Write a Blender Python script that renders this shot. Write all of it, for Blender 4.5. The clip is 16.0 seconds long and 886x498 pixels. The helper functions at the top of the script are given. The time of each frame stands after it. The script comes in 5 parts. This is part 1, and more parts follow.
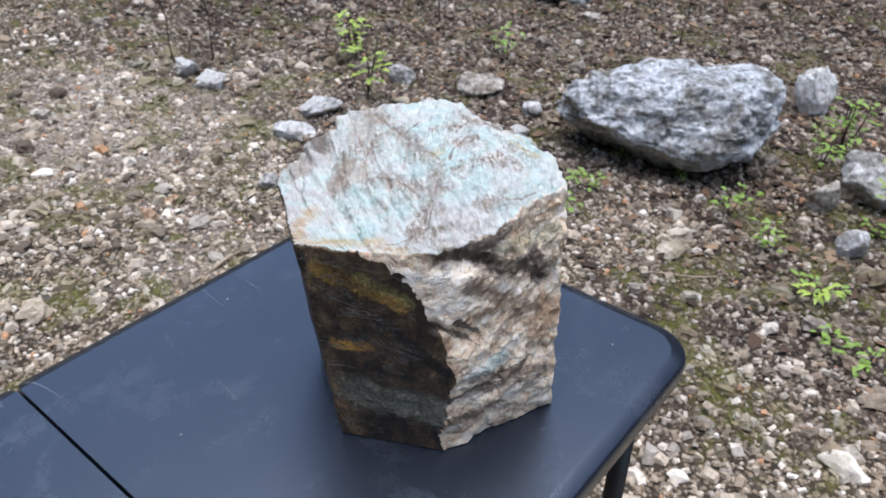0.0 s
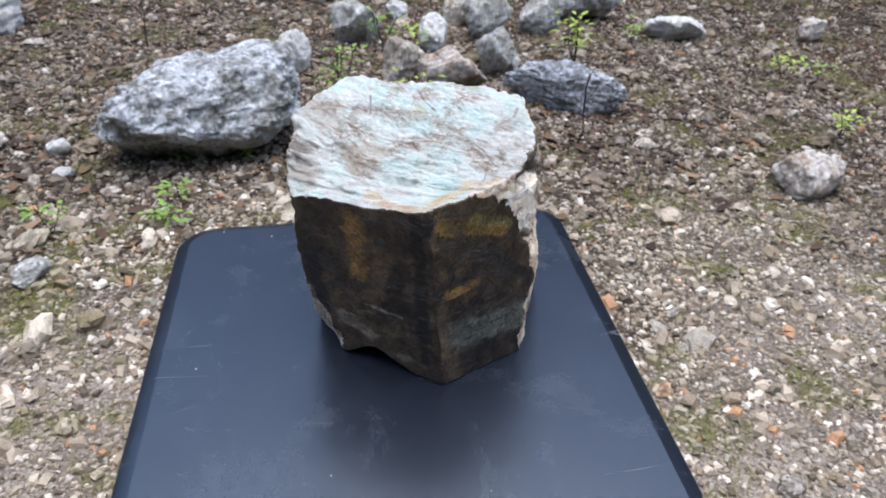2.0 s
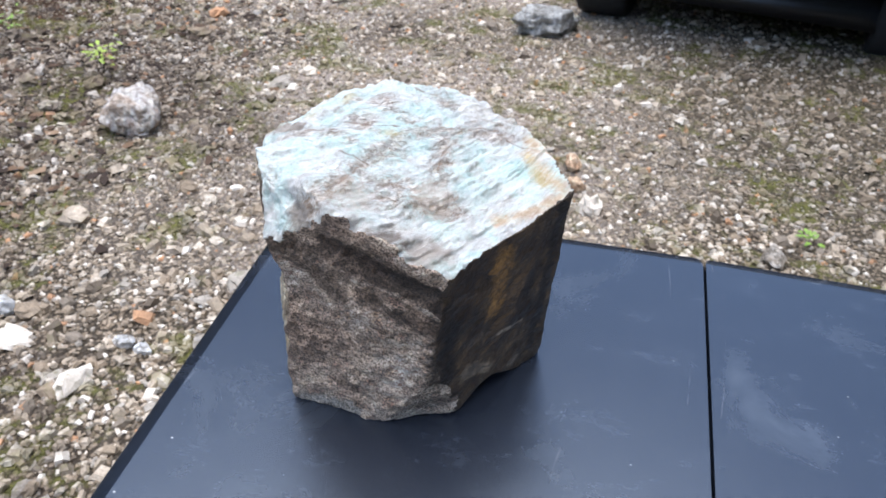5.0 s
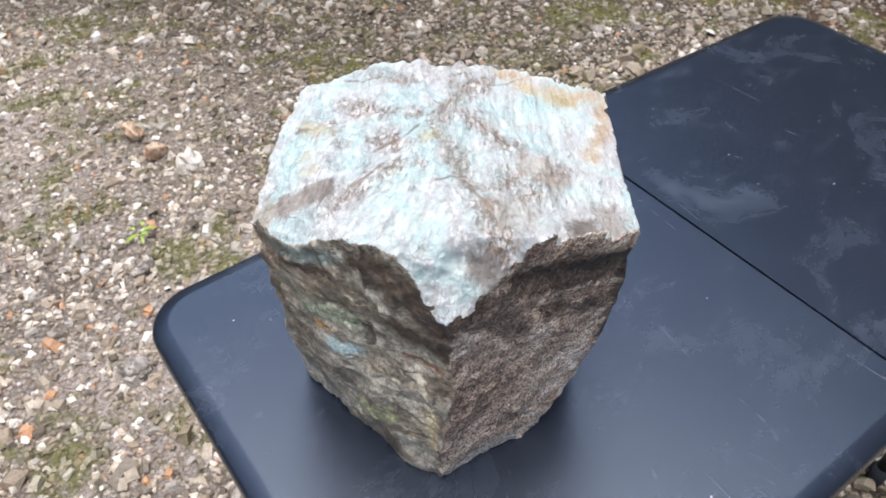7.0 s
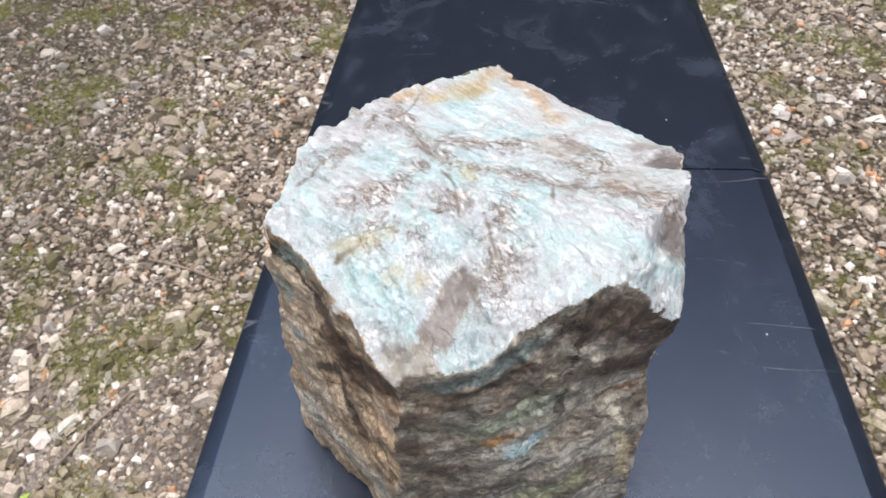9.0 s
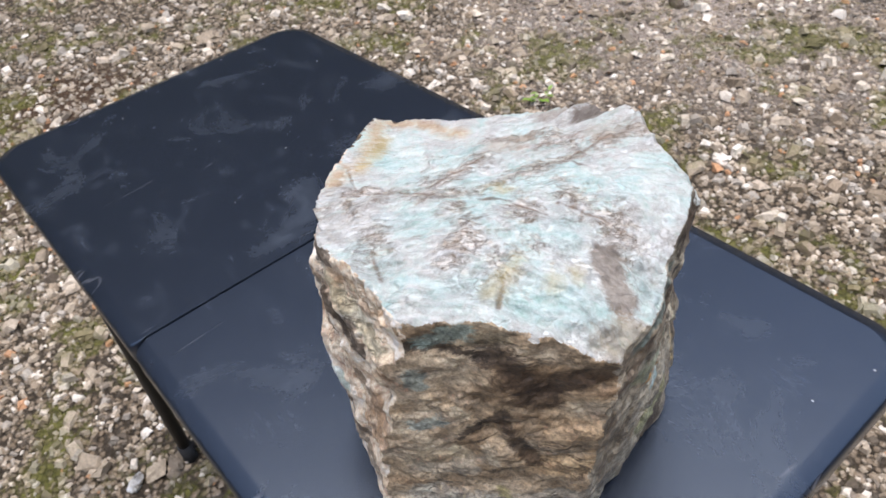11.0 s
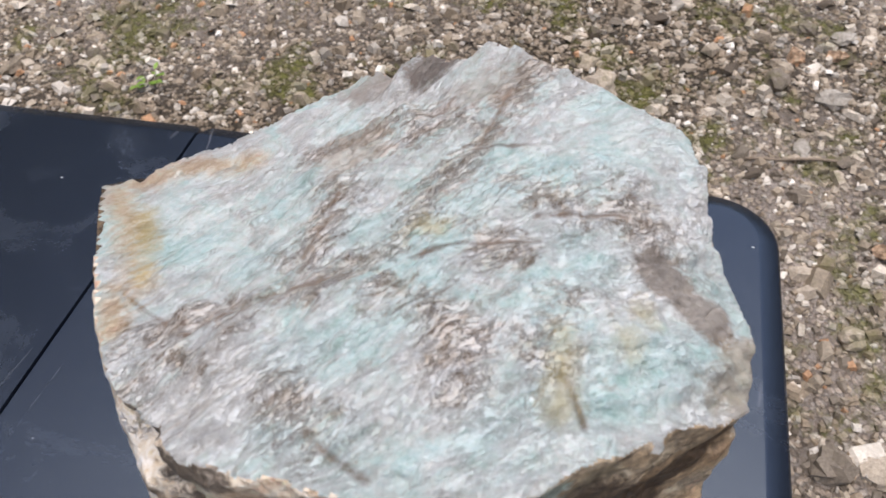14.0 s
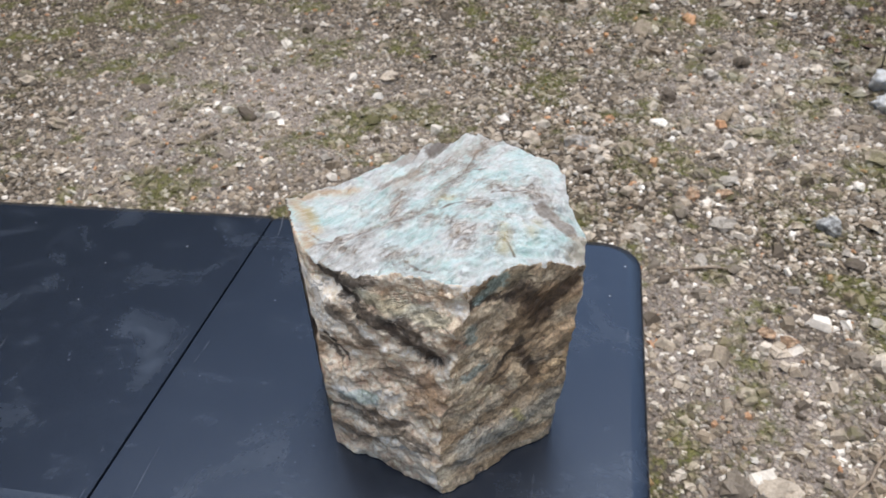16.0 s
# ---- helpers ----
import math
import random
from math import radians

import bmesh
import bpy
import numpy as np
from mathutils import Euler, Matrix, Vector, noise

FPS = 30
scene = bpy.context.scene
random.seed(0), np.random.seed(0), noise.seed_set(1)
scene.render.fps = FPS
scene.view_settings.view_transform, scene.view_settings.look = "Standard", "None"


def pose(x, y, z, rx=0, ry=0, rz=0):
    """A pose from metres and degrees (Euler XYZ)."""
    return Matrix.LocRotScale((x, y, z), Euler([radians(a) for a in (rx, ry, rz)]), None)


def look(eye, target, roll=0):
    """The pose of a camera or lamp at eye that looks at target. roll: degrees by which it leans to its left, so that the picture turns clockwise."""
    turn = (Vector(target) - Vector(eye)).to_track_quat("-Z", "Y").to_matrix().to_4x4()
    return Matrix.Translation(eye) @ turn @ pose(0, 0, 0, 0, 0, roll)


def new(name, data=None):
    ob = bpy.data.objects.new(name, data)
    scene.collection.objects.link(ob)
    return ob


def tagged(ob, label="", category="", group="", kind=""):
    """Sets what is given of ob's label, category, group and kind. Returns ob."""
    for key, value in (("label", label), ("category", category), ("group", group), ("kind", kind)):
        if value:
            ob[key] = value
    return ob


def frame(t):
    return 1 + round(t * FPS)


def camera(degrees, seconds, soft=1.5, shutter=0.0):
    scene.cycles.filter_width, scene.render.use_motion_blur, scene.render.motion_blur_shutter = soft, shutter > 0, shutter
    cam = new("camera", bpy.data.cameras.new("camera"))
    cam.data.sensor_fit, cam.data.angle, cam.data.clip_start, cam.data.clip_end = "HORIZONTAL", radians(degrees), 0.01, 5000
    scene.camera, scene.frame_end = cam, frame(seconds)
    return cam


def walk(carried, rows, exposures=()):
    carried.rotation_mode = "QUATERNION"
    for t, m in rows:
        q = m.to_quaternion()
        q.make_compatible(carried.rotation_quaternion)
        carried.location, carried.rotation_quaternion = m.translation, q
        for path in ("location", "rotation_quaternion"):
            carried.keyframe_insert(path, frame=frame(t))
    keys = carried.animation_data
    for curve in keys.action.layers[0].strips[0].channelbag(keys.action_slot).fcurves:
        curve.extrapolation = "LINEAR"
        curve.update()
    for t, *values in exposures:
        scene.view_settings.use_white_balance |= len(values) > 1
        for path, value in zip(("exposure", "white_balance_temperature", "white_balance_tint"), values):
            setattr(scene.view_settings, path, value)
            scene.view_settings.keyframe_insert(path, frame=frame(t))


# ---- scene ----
cam = camera(60.4, 16.0, soft=1.5)
PATH = [
    (0, (0.794, 0.822, 1.418), (-0.477, -0.221, 0.28), 0.0),
    (0.5, (0.884, 0.692, 1.402), (-0.602, -0.044, 0.284), -0.3),
    (1, (0.979, 0.566, 1.411), (-0.634, 0.166, 0.299), 0.3),
    (1.5, (1.101, 0.418, 1.445), (-0.555, 0.345, 0.326), 0.4),
    (2, (1.066, 0.265, 1.414), (-0.565, 0.505, 0.282), 0.5),
    (2.5, (0.966, 0.154, 1.437), (-0.578, 0.703, 0.29), 1.2),
    (3, (0.919, 0.01, 1.432), (-0.476, 0.839, 0.263), 1.5),
    (3.5, (0.855, -0.145, 1.461), (-0.343, 0.928, 0.272), 1.5),
    (4, (0.697, -0.193, 1.412), (-0.247, 1.093, 0.205), 1.8),
    (4.5, (0.574, -0.22, 1.428), (-0.088, 1.217, 0.205), 1.7),
    (5, (0.445, -0.292, 1.429), (0.09, 1.237, 0.19), 1.2),
    (5.2, (0.39, -0.338, 1.446), (0.158, 1.206, 0.196), 0.8),
    (7.3, (-0.143, -0.023, 1.41), (0.838, 0.991, -0.007), 0.0),
    (7.5, (-0.186, -0.006, 1.415), (0.879, 0.92, -0.003), -0.4),
    (8, (-0.191, 0.108, 1.371), (1.058, 0.761, -0.048), -0.2),
    (8.2, (-0.165, 0.157, 1.35), (1.138, 0.706, -0.064), -0.4),
    (10.3, (-0.214, 0.592, 1.38), (1.212, 0.082, 0.074), -7.6),
    (10.5, (-0.166, 0.627, 1.375), (1.212, 0.009, 0.064), -7.6),
    (11, (-0.105, 0.66, 1.388), (1.121, -0.207, 0.067), -8.1),
    (11.5, (-0.036, 0.756, 1.415), (0.992, -0.316, 0.077), -8.3),
    (12, (0.006, 0.798, 1.418), (0.839, -0.407, 0.056), -7.8),
    (12.5, (0.106, 0.715, 1.37), (0.773, -0.55, -0.027), -7.2),
    (13, (0.163, 0.629, 1.31), (0.699, -0.645, -0.135), -5.9),
    (13.5, (0.17, 0.586, 1.3), (0.627, -0.678, -0.181), -5.3),
    (14, (0.16, 0.584, 1.291), (0.565, -0.688, -0.198), -4.9),
    (14.5, (0.167, 0.612, 1.297), (0.538, -0.701, -0.165), -4.4),
    (15, (0.176, 0.785, 1.365), (0.528, -0.611, -0.023), -4.4),
    (15.3, (0.164, 0.913, 1.412), (0.519, -0.537, 0.081), -3.9),
    (15.5, (0.145, 0.977, 1.436), (0.49, -0.518, 0.153), -4.1),
    (16, (0.096, 1.028, 1.463), (0.448, -0.562, 0.303), -3.2),
]
walk(cam, [(t, look(eye, target, roll)) for t, eye, target, roll in PATH],
     [(0, 1.78, 6750, 11), (5.2, 2.08, 6700, 10), (8.2, 1.97, 7250, 13), (10.3, 1.88, 7200, 13), (13, 1.60, 7400, 14), (15.5, 1.48, 7350, 12), (16, 1.6, 7150, 9)])
cam.data.dof.use_dof, cam.data.dof.focus_distance, cam.data.dof.aperture_fstop = True, 0.6, 17.0

# ---- light ----
SUN_ELEVATION, SUN_BEARING = radians(86), radians(165)      # bearing: counter-clockwise from +x
world = bpy.data.worlds.new("overcast_sky")
scene.world = world
world.use_nodes = True
sky = world.node_tree.nodes.new("ShaderNodeTexSky")
sky.sky_type, sky.sun_disc = "NISHITA", False
sky.sun_elevation, sky.sun_rotation = SUN_ELEVATION, radians(90) - SUN_BEARING
sky.air_density, sky.dust_density, sky.ozone_density = 1.0, 1.0, 1.6
backdrop = world.node_tree.nodes["Background"]
backdrop.inputs["Strength"].default_value = 0.125
world.node_tree.links.new(sky.outputs["Color"], backdrop.inputs["Color"])
sun = new("sun", bpy.data.lights.new("sun", "SUN"))
sun.data.energy, sun.data.angle, sun.data.color = 1.0, radians(68), (0.97, 0.985, 1.0)
sun.matrix_world = look((0, 0, 0), (-math.cos(SUN_BEARING) * math.cos(SUN_ELEVATION),
                                    -math.sin(SUN_BEARING) * math.cos(SUN_ELEVATION), -math.sin(SUN_ELEVATION)))


# ---- materials ----
class Nodes:
    """Short hand for building a node material."""

    def __init__(self, name, rough=0.8, metal=0.0, spec=0.5):
        self.mat = bpy.data.materials.new(name)
        self.mat.use_nodes = True
        self.tree = self.mat.node_tree
        self.shader = self.tree.nodes["Principled BSDF"]
        self.shader.inputs["Roughness"].default_value = rough
        self.shader.inputs["Metallic"].default_value = metal
        self.shader.inputs["Specular IOR Level"].default_value = spec
        self.coord = self.tree.nodes.new("ShaderNodeTexCoord").outputs["Object"]

    def put(self, value, socket):
        if isinstance(value, bpy.types.NodeSocket):
            self.tree.links.new(value, socket)
        elif isinstance(value, (tuple, list)) and len(value) == 3 and socket.type == "RGBA":
            socket.default_value = (*value, 1)
        else:
            socket.default_value = value

    def scaled(self, scale=(1, 1, 1), turn=(0, 0, 0), source=None):
        n = self.tree.nodes.new("ShaderNodeMapping")
        self.put(source or self.coord, n.inputs["Vector"])
        n.inputs["Scale"].default_value = scale
        n.inputs["Rotation"].default_value = [radians(a) for a in turn]
        return n.outputs["Vector"]

    def noise(self, scale, detail=4.0, rough=0.55, warp=0.0, at=None, colour=False):
        n = self.tree.nodes.new("ShaderNodeTexNoise")
        self.put(at or self.coord, n.inputs["Vector"])
        for key, value in (("Scale", scale), ("Detail", detail), ("Roughness", rough), ("Distortion", warp)):
            n.inputs[key].default_value = value
        return n.outputs["Color" if colour else "Fac"]

    def cells(self, scale, kind="F1", out="Distance", at=None, jitter=1.0):
        n = self.tree.nodes.new("ShaderNodeTexVoronoi")
        n.feature = kind
        self.put(at or self.coord, n.inputs["Vector"])
        n.inputs["Scale"].default_value = scale
        n.inputs["Randomness"].default_value = jitter
        return n.outputs[out]

    def ramp(self, fac, *stops, mode="LINEAR"):
        n = self.tree.nodes.new("ShaderNodeValToRGB")
        n.color_ramp.interpolation = mode
        els = n.color_ramp.elements
        while len(els) < len(stops):
            els.new(0.5)
        for el, (place, colour) in zip(els, stops):
            el.position = place
            el.color = (*colour, 1) if isinstance(colour, (tuple, list)) else (colour, colour, colour, 1)
        self.put(fac, n.inputs["Fac"])
        return n.outputs["Color"]

    def mix(self, fac, a, b, blend="MIX"):
        n = self.tree.nodes.new("ShaderNodeMix")
        n.data_type, n.blend_type = "RGBA", blend
        self.put(fac, n.inputs["Factor"])
        self.put(a, n.inputs[6])
        self.put(b, n.inputs[7])
        return n.outputs[2]

    def math(self, op, a, b=0.0, clamp=False):
        n = self.tree.nodes.new("ShaderNodeMath")
        n.operation, n.use_clamp = op, clamp
        self.put(a, n.inputs[0])
        self.put(b, n.inputs[1])
        return n.outputs[0]

    def spot(self, centre, radius, soft=0.5, wobble=None, amount=0.02):
        """1 inside a ball round centre (object space), 0 outside, with a rim that wobble frays."""
        n = self.tree.nodes.new("ShaderNodeVectorMath")
        n.operation = "DISTANCE"
        self.put(self.coord, n.inputs[0])
        n.inputs[1].default_value = centre
        d = n.outputs["Value"]
        if wobble is not None:
            d = self.math("ADD", d, self.math("MULTIPLY", self.math("SUBTRACT", wobble, 0.5), amount))
        n = self.tree.nodes.new("ShaderNodeMapRange")
        n.inputs["From Min"].default_value, n.inputs["From Max"].default_value = radius, radius * (1 - soft)
        self.put(d, n.inputs["Value"])
        return n.outputs["Result"]

    def face(self, normal):
        """Keeps the place on a face, without the depth along its normal, for streak()."""
        self.facing = Vector(normal).normalized()
        dot, off, n = (self.tree.nodes.new("ShaderNodeVectorMath") for _ in range(3))
        dot.operation, off.operation, n.operation = "DOT_PRODUCT", "SCALE", "SUBTRACT"
        self.put(self.coord, dot.inputs[0])
        dot.inputs[1].default_value = off.inputs[0].default_value = self.facing
        self.put(dot.outputs["Value"], off.inputs["Scale"])
        self.put(self.coord, n.inputs[0])
        self.put(off.outputs["Vector"], n.inputs[1])
        self.flat = n.outputs["Vector"]

    def streak(self, start, end, radius, wobble, amount):
        """1 within radius of the line from start to end, seen straight on, with a frayed rim."""
        flat = lambda p: Vector(p) - self.facing * self.facing.dot(Vector(p))
        a, along = flat(start), flat(end) - flat(start)
        way = self.tree.nodes.new("ShaderNodeVectorMath")
        way.operation = "SUBTRACT"
        self.put(self.flat, way.inputs[0])
        way.inputs[1].default_value = a
        dot = self.tree.nodes.new("ShaderNodeVectorMath")
        dot.operation = "DOT_PRODUCT"
        self.put(way.outputs["Vector"], dot.inputs[0])
        dot.inputs[1].default_value = along / max(along.length_squared, 1e-9)
        part_way = self.math("ADD", dot.outputs["Value"], 0.0, True)
        near = self.tree.nodes.new("ShaderNodeVectorMath")
        near.operation = "SCALE"
        near.inputs[0].default_value = along
        self.put(part_way, near.inputs["Scale"])
        n = self.tree.nodes.new("ShaderNodeVectorMath")
        n.operation = "DISTANCE"
        self.put(way.outputs["Vector"], n.inputs[0])
        self.put(near.outputs["Vector"], n.inputs[1])
        d = self.math("ADD", n.outputs["Value"], self.math("MULTIPLY", self.math("SUBTRACT", wobble, 0.5), amount))
        n = self.tree.nodes.new("ShaderNodeMapRange")
        n.inputs["From Min"].default_value, n.inputs["From Max"].default_value = radius, radius * 0.6
        self.put(d, n.inputs["Value"])
        return n.outputs["Result"]

    def away(self, name, amount, rim=0.0025, wobble=None):
        """1 on a mark whose distance (metres, negative inside) the mesh carries under this name, with a frayed rim."""
        n = self.tree.nodes.new("ShaderNodeAttribute")
        n.attribute_name = name
        d = n.outputs["Fac"]
        if wobble is not None:
            d = self.math("ADD", d, self.math("MULTIPLY", self.math("SUBTRACT", wobble, 0.5), amount))
        n = self.tree.nodes.new("ShaderNodeMapRange")
        n.inputs["From Min"].default_value, n.inputs["From Max"].default_value = rim, -rim
        self.put(d, n.inputs["Value"])
        return n.outputs["Result"]

    def axis(self, name):
        n = self.tree.nodes.new("ShaderNodeSeparateXYZ")
        self.put(self.coord, n.inputs["Vector"])
        return n.outputs[name]

    def island(self):
        return self.tree.nodes.new("ShaderNodeNewGeometry").outputs["Random Per Island"]

    def each(self):
        return self.tree.nodes.new("ShaderNodeObjectInfo").outputs["Random"]

    def done(self, colour=None, rough=None, height=None, depth=0.002, strength=1.0):
        if colour is not None:
            self.put(colour, self.shader.inputs["Base Color"])
        if rough is not None:
            self.put(rough, self.shader.inputs["Roughness"])
        if height is not None:
            n = self.tree.nodes.new("ShaderNodeBump")
            n.inputs["Distance"].default_value, n.inputs["Strength"].default_value = depth, strength
            self.put(height, n.inputs["Height"])
            self.tree.links.new(n.outputs["Normal"], self.shader.inputs["Normal"])
        return self.mat


def ground_material():
    """Sandy gravel, going over to dark leaf mould under the shrubs, with moss."""
    k = Nodes("gravel_soil", 0.92, spec=0.2)
    wide = k.noise(1.1, 5, 0.6)
    fine = k.noise(45, 5, 0.7)
    grit = k.cells(110, out="Color")
    grit2 = k.cells(48, out="Color")
    soil = k.ramp(fine, (0.3, (0.026, 0.019, 0.012)), (0.5, (0.065, 0.049, 0.033)), (0.72, (0.16, 0.128, 0.092)))
    stones = k.ramp(grit, (0.0, (0.06, 0.05, 0.04)), (0.35, (0.17, 0.14, 0.11)), (0.7, (0.29, 0.25, 0.21)), (1.0, (0.5, 0.46, 0.41)))
    # dark gaps put the shade between stones into the colour
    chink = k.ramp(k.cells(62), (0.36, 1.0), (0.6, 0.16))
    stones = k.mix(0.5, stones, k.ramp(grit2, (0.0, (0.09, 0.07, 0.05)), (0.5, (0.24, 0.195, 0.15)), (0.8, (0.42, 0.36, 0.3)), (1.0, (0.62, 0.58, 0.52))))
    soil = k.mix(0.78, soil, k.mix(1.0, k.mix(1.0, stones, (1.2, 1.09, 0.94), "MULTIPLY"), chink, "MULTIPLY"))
    sand = k.mix(0.5, k.ramp(fine, (0.3, (0.20, 0.15, 0.115)), (0.7, (0.50, 0.42, 0.35))), k.ramp(grit, (0.0, (0.14, 0.105, 0.08)), (0.6, (0.42, 0.35, 0.29)), (1.0, (0.66, 0.59, 0.52))))
    mould = k.ramp(grit2, (0.0, (0.016, 0.011, 0.008)), (0.5, (0.042, 0.028, 0.021)), (0.8, (0.08, 0.056, 0.04)), (1.0, (0.17, 0.135, 0.11)))
    # the trodden track of pale sand
    track = k.spot((-0.35, 2.6, -0.15), 1.45, 0.7, wide, 2.2)
    for centre, radius in (((0.2, 1.3, -0.1), 0.8), ((-0.35, -0.5, -0.05), 0.65), ((1.6, -1.9, 0.0), 1.2), ((-0.7, -2.2, 0.0), 0.8), ((0.1, 4.6, -0.25), 1.5), ((-1.3, 4.1, -0.2), 1.5), ((-2.0, 5.8, -0.25), 2.0), ((-2.8, 7.4, -0.3), 2.4)):
        track = k.math("MAXIMUM", track, k.spot(centre, radius, 0.8, wide, 1.6))
    colour = k.mix(k.math("MULTIPLY", track, 0.82), soil, sand)
    # leaf mould lies beyond x = -1.2, wandering
    edge = k.math("ADD", k.math("MULTIPLY", k.axis("X"), -0.5), k.math("MULTIPLY", k.math("SUBTRACT", wide, 0.5), 2.6))
    edge = k.math("ADD", edge, k.math("MULTIPLY", k.axis("Y"), 0.015))
    litter = k.ramp(edge, (0.42, 0.0), (0.8, 1.0))
    litter = k.math("MULTIPLY", litter, k.math("SUBTRACT", 1.0, k.math("MULTIPLY", track, 0.8)))
    colour = k.mix(litter, colour, mould)
    # a broad darker patch with a wandering edge
    darker = k.spot((2.3, 3.2, -0.1), 2.0, 0.3, wide, 1.2)
    colour = k.mix(k.math("MULTIPLY", darker, 0.5), colour, k.ramp(fine, (0.3, (0.03, 0.025, 0.016)), (0.7, (0.1, 0.085, 0.055))))
    for centre, radius in (((2.75, 0.35, 0.0), 0.55), ((3.3, 1.1, 0.0), 0.8), ((-2.9, 3.3, -0.2), 0.7)):
        colour = k.mix(k.math("MULTIPLY", k.spot(centre, radius, 0.4, wide, 0.9), 0.85), colour, k.ramp(fine, (0.3, (0.03, 0.016, 0.009)), (0.7, (0.1, 0.055, 0.03))))
    moss_at = k.ramp(k.noise(3.4, 8, 0.76), (0.515, 0.0), (0.585, 1.0))
    moss = k.ramp(fine, (0.3, (0.035, 0.034, 0.009)), (0.7, (0.19, 0.185, 0.045)))
    colour = k.mix(k.math("MULTIPLY", moss_at, 0.8), colour, moss)
    height = k.math("ADD", k.math("ADD", k.cells(110), k.math("MULTIPLY", chink, 1.5)), k.math("MULTIPLY", fine, 1.2))
    return k.done(colour, height=height, depth=0.008, strength=0.9)


def pebble_material(name, dark=0.0):
    k = Nodes(name, 0.8, spec=0.25)
    pick = k.island()
    tone = k.ramp(pick, (0.0, (0.10, 0.082, 0.066)), (0.07, (0.27, 0.222, 0.172)), (0.22, (0.19, 0.165, 0.14)), (0.33, (0.37, 0.322, 0.265)), (0.47, (0.30, 0.255, 0.205)), (0.57, (0.345, 0.325, 0.30)),
                  (0.68, (0.46, 0.405, 0.345)), (0.80, (0.57, 0.52, 0.46)), (0.90, (0.69, 0.655, 0.61)), (0.955, (0.80, 0.775, 0.74)), (0.978, (0.47, 0.27, 0.16)), mode="CONSTANT")
    speck = k.noise(160, 3, 0.7)
    colour = k.mix(0.55, tone, k.ramp(speck, (0.3, 0.25), (0.7, 0.8)), "OVERLAY")
    colour = k.mix(1.0, colour, (1.06, 0.985, 0.88), "MULTIPLY")
    dirt = k.ramp(k.noise(9, 5, 0.65), (0.42, 0.0), (0.68, 1.0))
    colour = k.mix(k.math("MULTIPLY", dirt, 0.5 + dark), colour, (0.10, 0.08, 0.055))
    moss_at = k.ramp(k.noise(3.4, 8, 0.76), (0.515, 0.0), (0.585, 1.0))
    colour = k.mix(k.math("MULTIPLY", moss_at, 0.5), colour, (0.12, 0.115, 0.03))
    wide = k.noise(1.1, 5, 0.6)
    edge = k.math("ADD", k.math("MULTIPLY", k.axis("X"), -0.5), k.math("MULTIPLY", k.math("SUBTRACT", wide, 0.5), 2.6))
    edge = k.math("ADD", edge, k.math("MULTIPLY", k.axis("Y"), 0.015))
    colour = k.mix(k.math("MULTIPLY", k.ramp(edge, (0.42, 0.0), (0.8, 1.0)), k.math("MULTIPLY", k.ramp(k.noise(30, 4, 0.7), (0.4, 0.15), (0.6, 0.8)), k.math("SUBTRACT", 1.0, k.spot((-1.3, 4.1, -0.2), 1.6, 0.5, wide, 1.4)))), colour, (0.075, 0.052, 0.038))
    for centre, radius in (((2.3, 3.2, -0.1), 2.0), ((3.3, 1.1, 0.0), 0.8)):
        colour = k.mix(k.math("MULTIPLY", k.spot(centre, radius, 0.3, wide, 1.2), 0.38), colour, (0.06, 0.045, 0.03))
    return k.done(colour, height=speck, depth=0.0015, strength=0.6)


def boulder_material(name, base, light, dark, lichen=0.5, rust=0.0, soil=0.6):
    k = Nodes(name, 0.88, spec=0.3)
    big = k.noise(7, 6, 0.65, 0.4)
    mid = k.noise(38, 6, 0.7)
    fine = k.noise(150, 4, 0.7)
    colour = k.ramp(big, (0.28, dark), (0.44, base), (0.6, light))
    colour = k.mix(0.75, colour, k.ramp(mid, (0.36, 0.3), (0.5, 0.66), (0.64, 1.0)), "OVERLAY")
    pale = k.math("MULTIPLY", k.ramp(k.cells(26), (0.16, 1.0), (0.3, 0.0)), lichen)
    colour = k.mix(pale, colour, k.mix(mid, light, (0.75, 0.75, 0.72)))
    earth = k.ramp(k.noise(5.5, 7, 0.72, 0.5), (0.55, 0.0), (0.64, 1.0))
    colour = k.mix(k.math("MULTIPLY", earth, soil), colour, k.mix(mid, (0.09, 0.07, 0.045), (0.22, 0.185, 0.125)))
    if rust:
        colour = k.mix(k.math("MULTIPLY", k.ramp(big, (0.5, 0.0), (0.62, 1.0)), rust), colour, (0.33, 0.17, 0.08))
    pit = k.ramp(k.noise(60, 5, 0.75), (0.36, 0.0), (0.46, 1.0))
    colour = k.mix(k.math("MULTIPLY", k.math("SUBTRACT", 1.0, pit), 0.45), colour, dark)
    height = k.math("ADD", k.math("ADD", k.math("MULTIPLY", mid, 1.5), fine), pit)
    return k.done(colour, height=height, depth=0.011, strength=0.9)


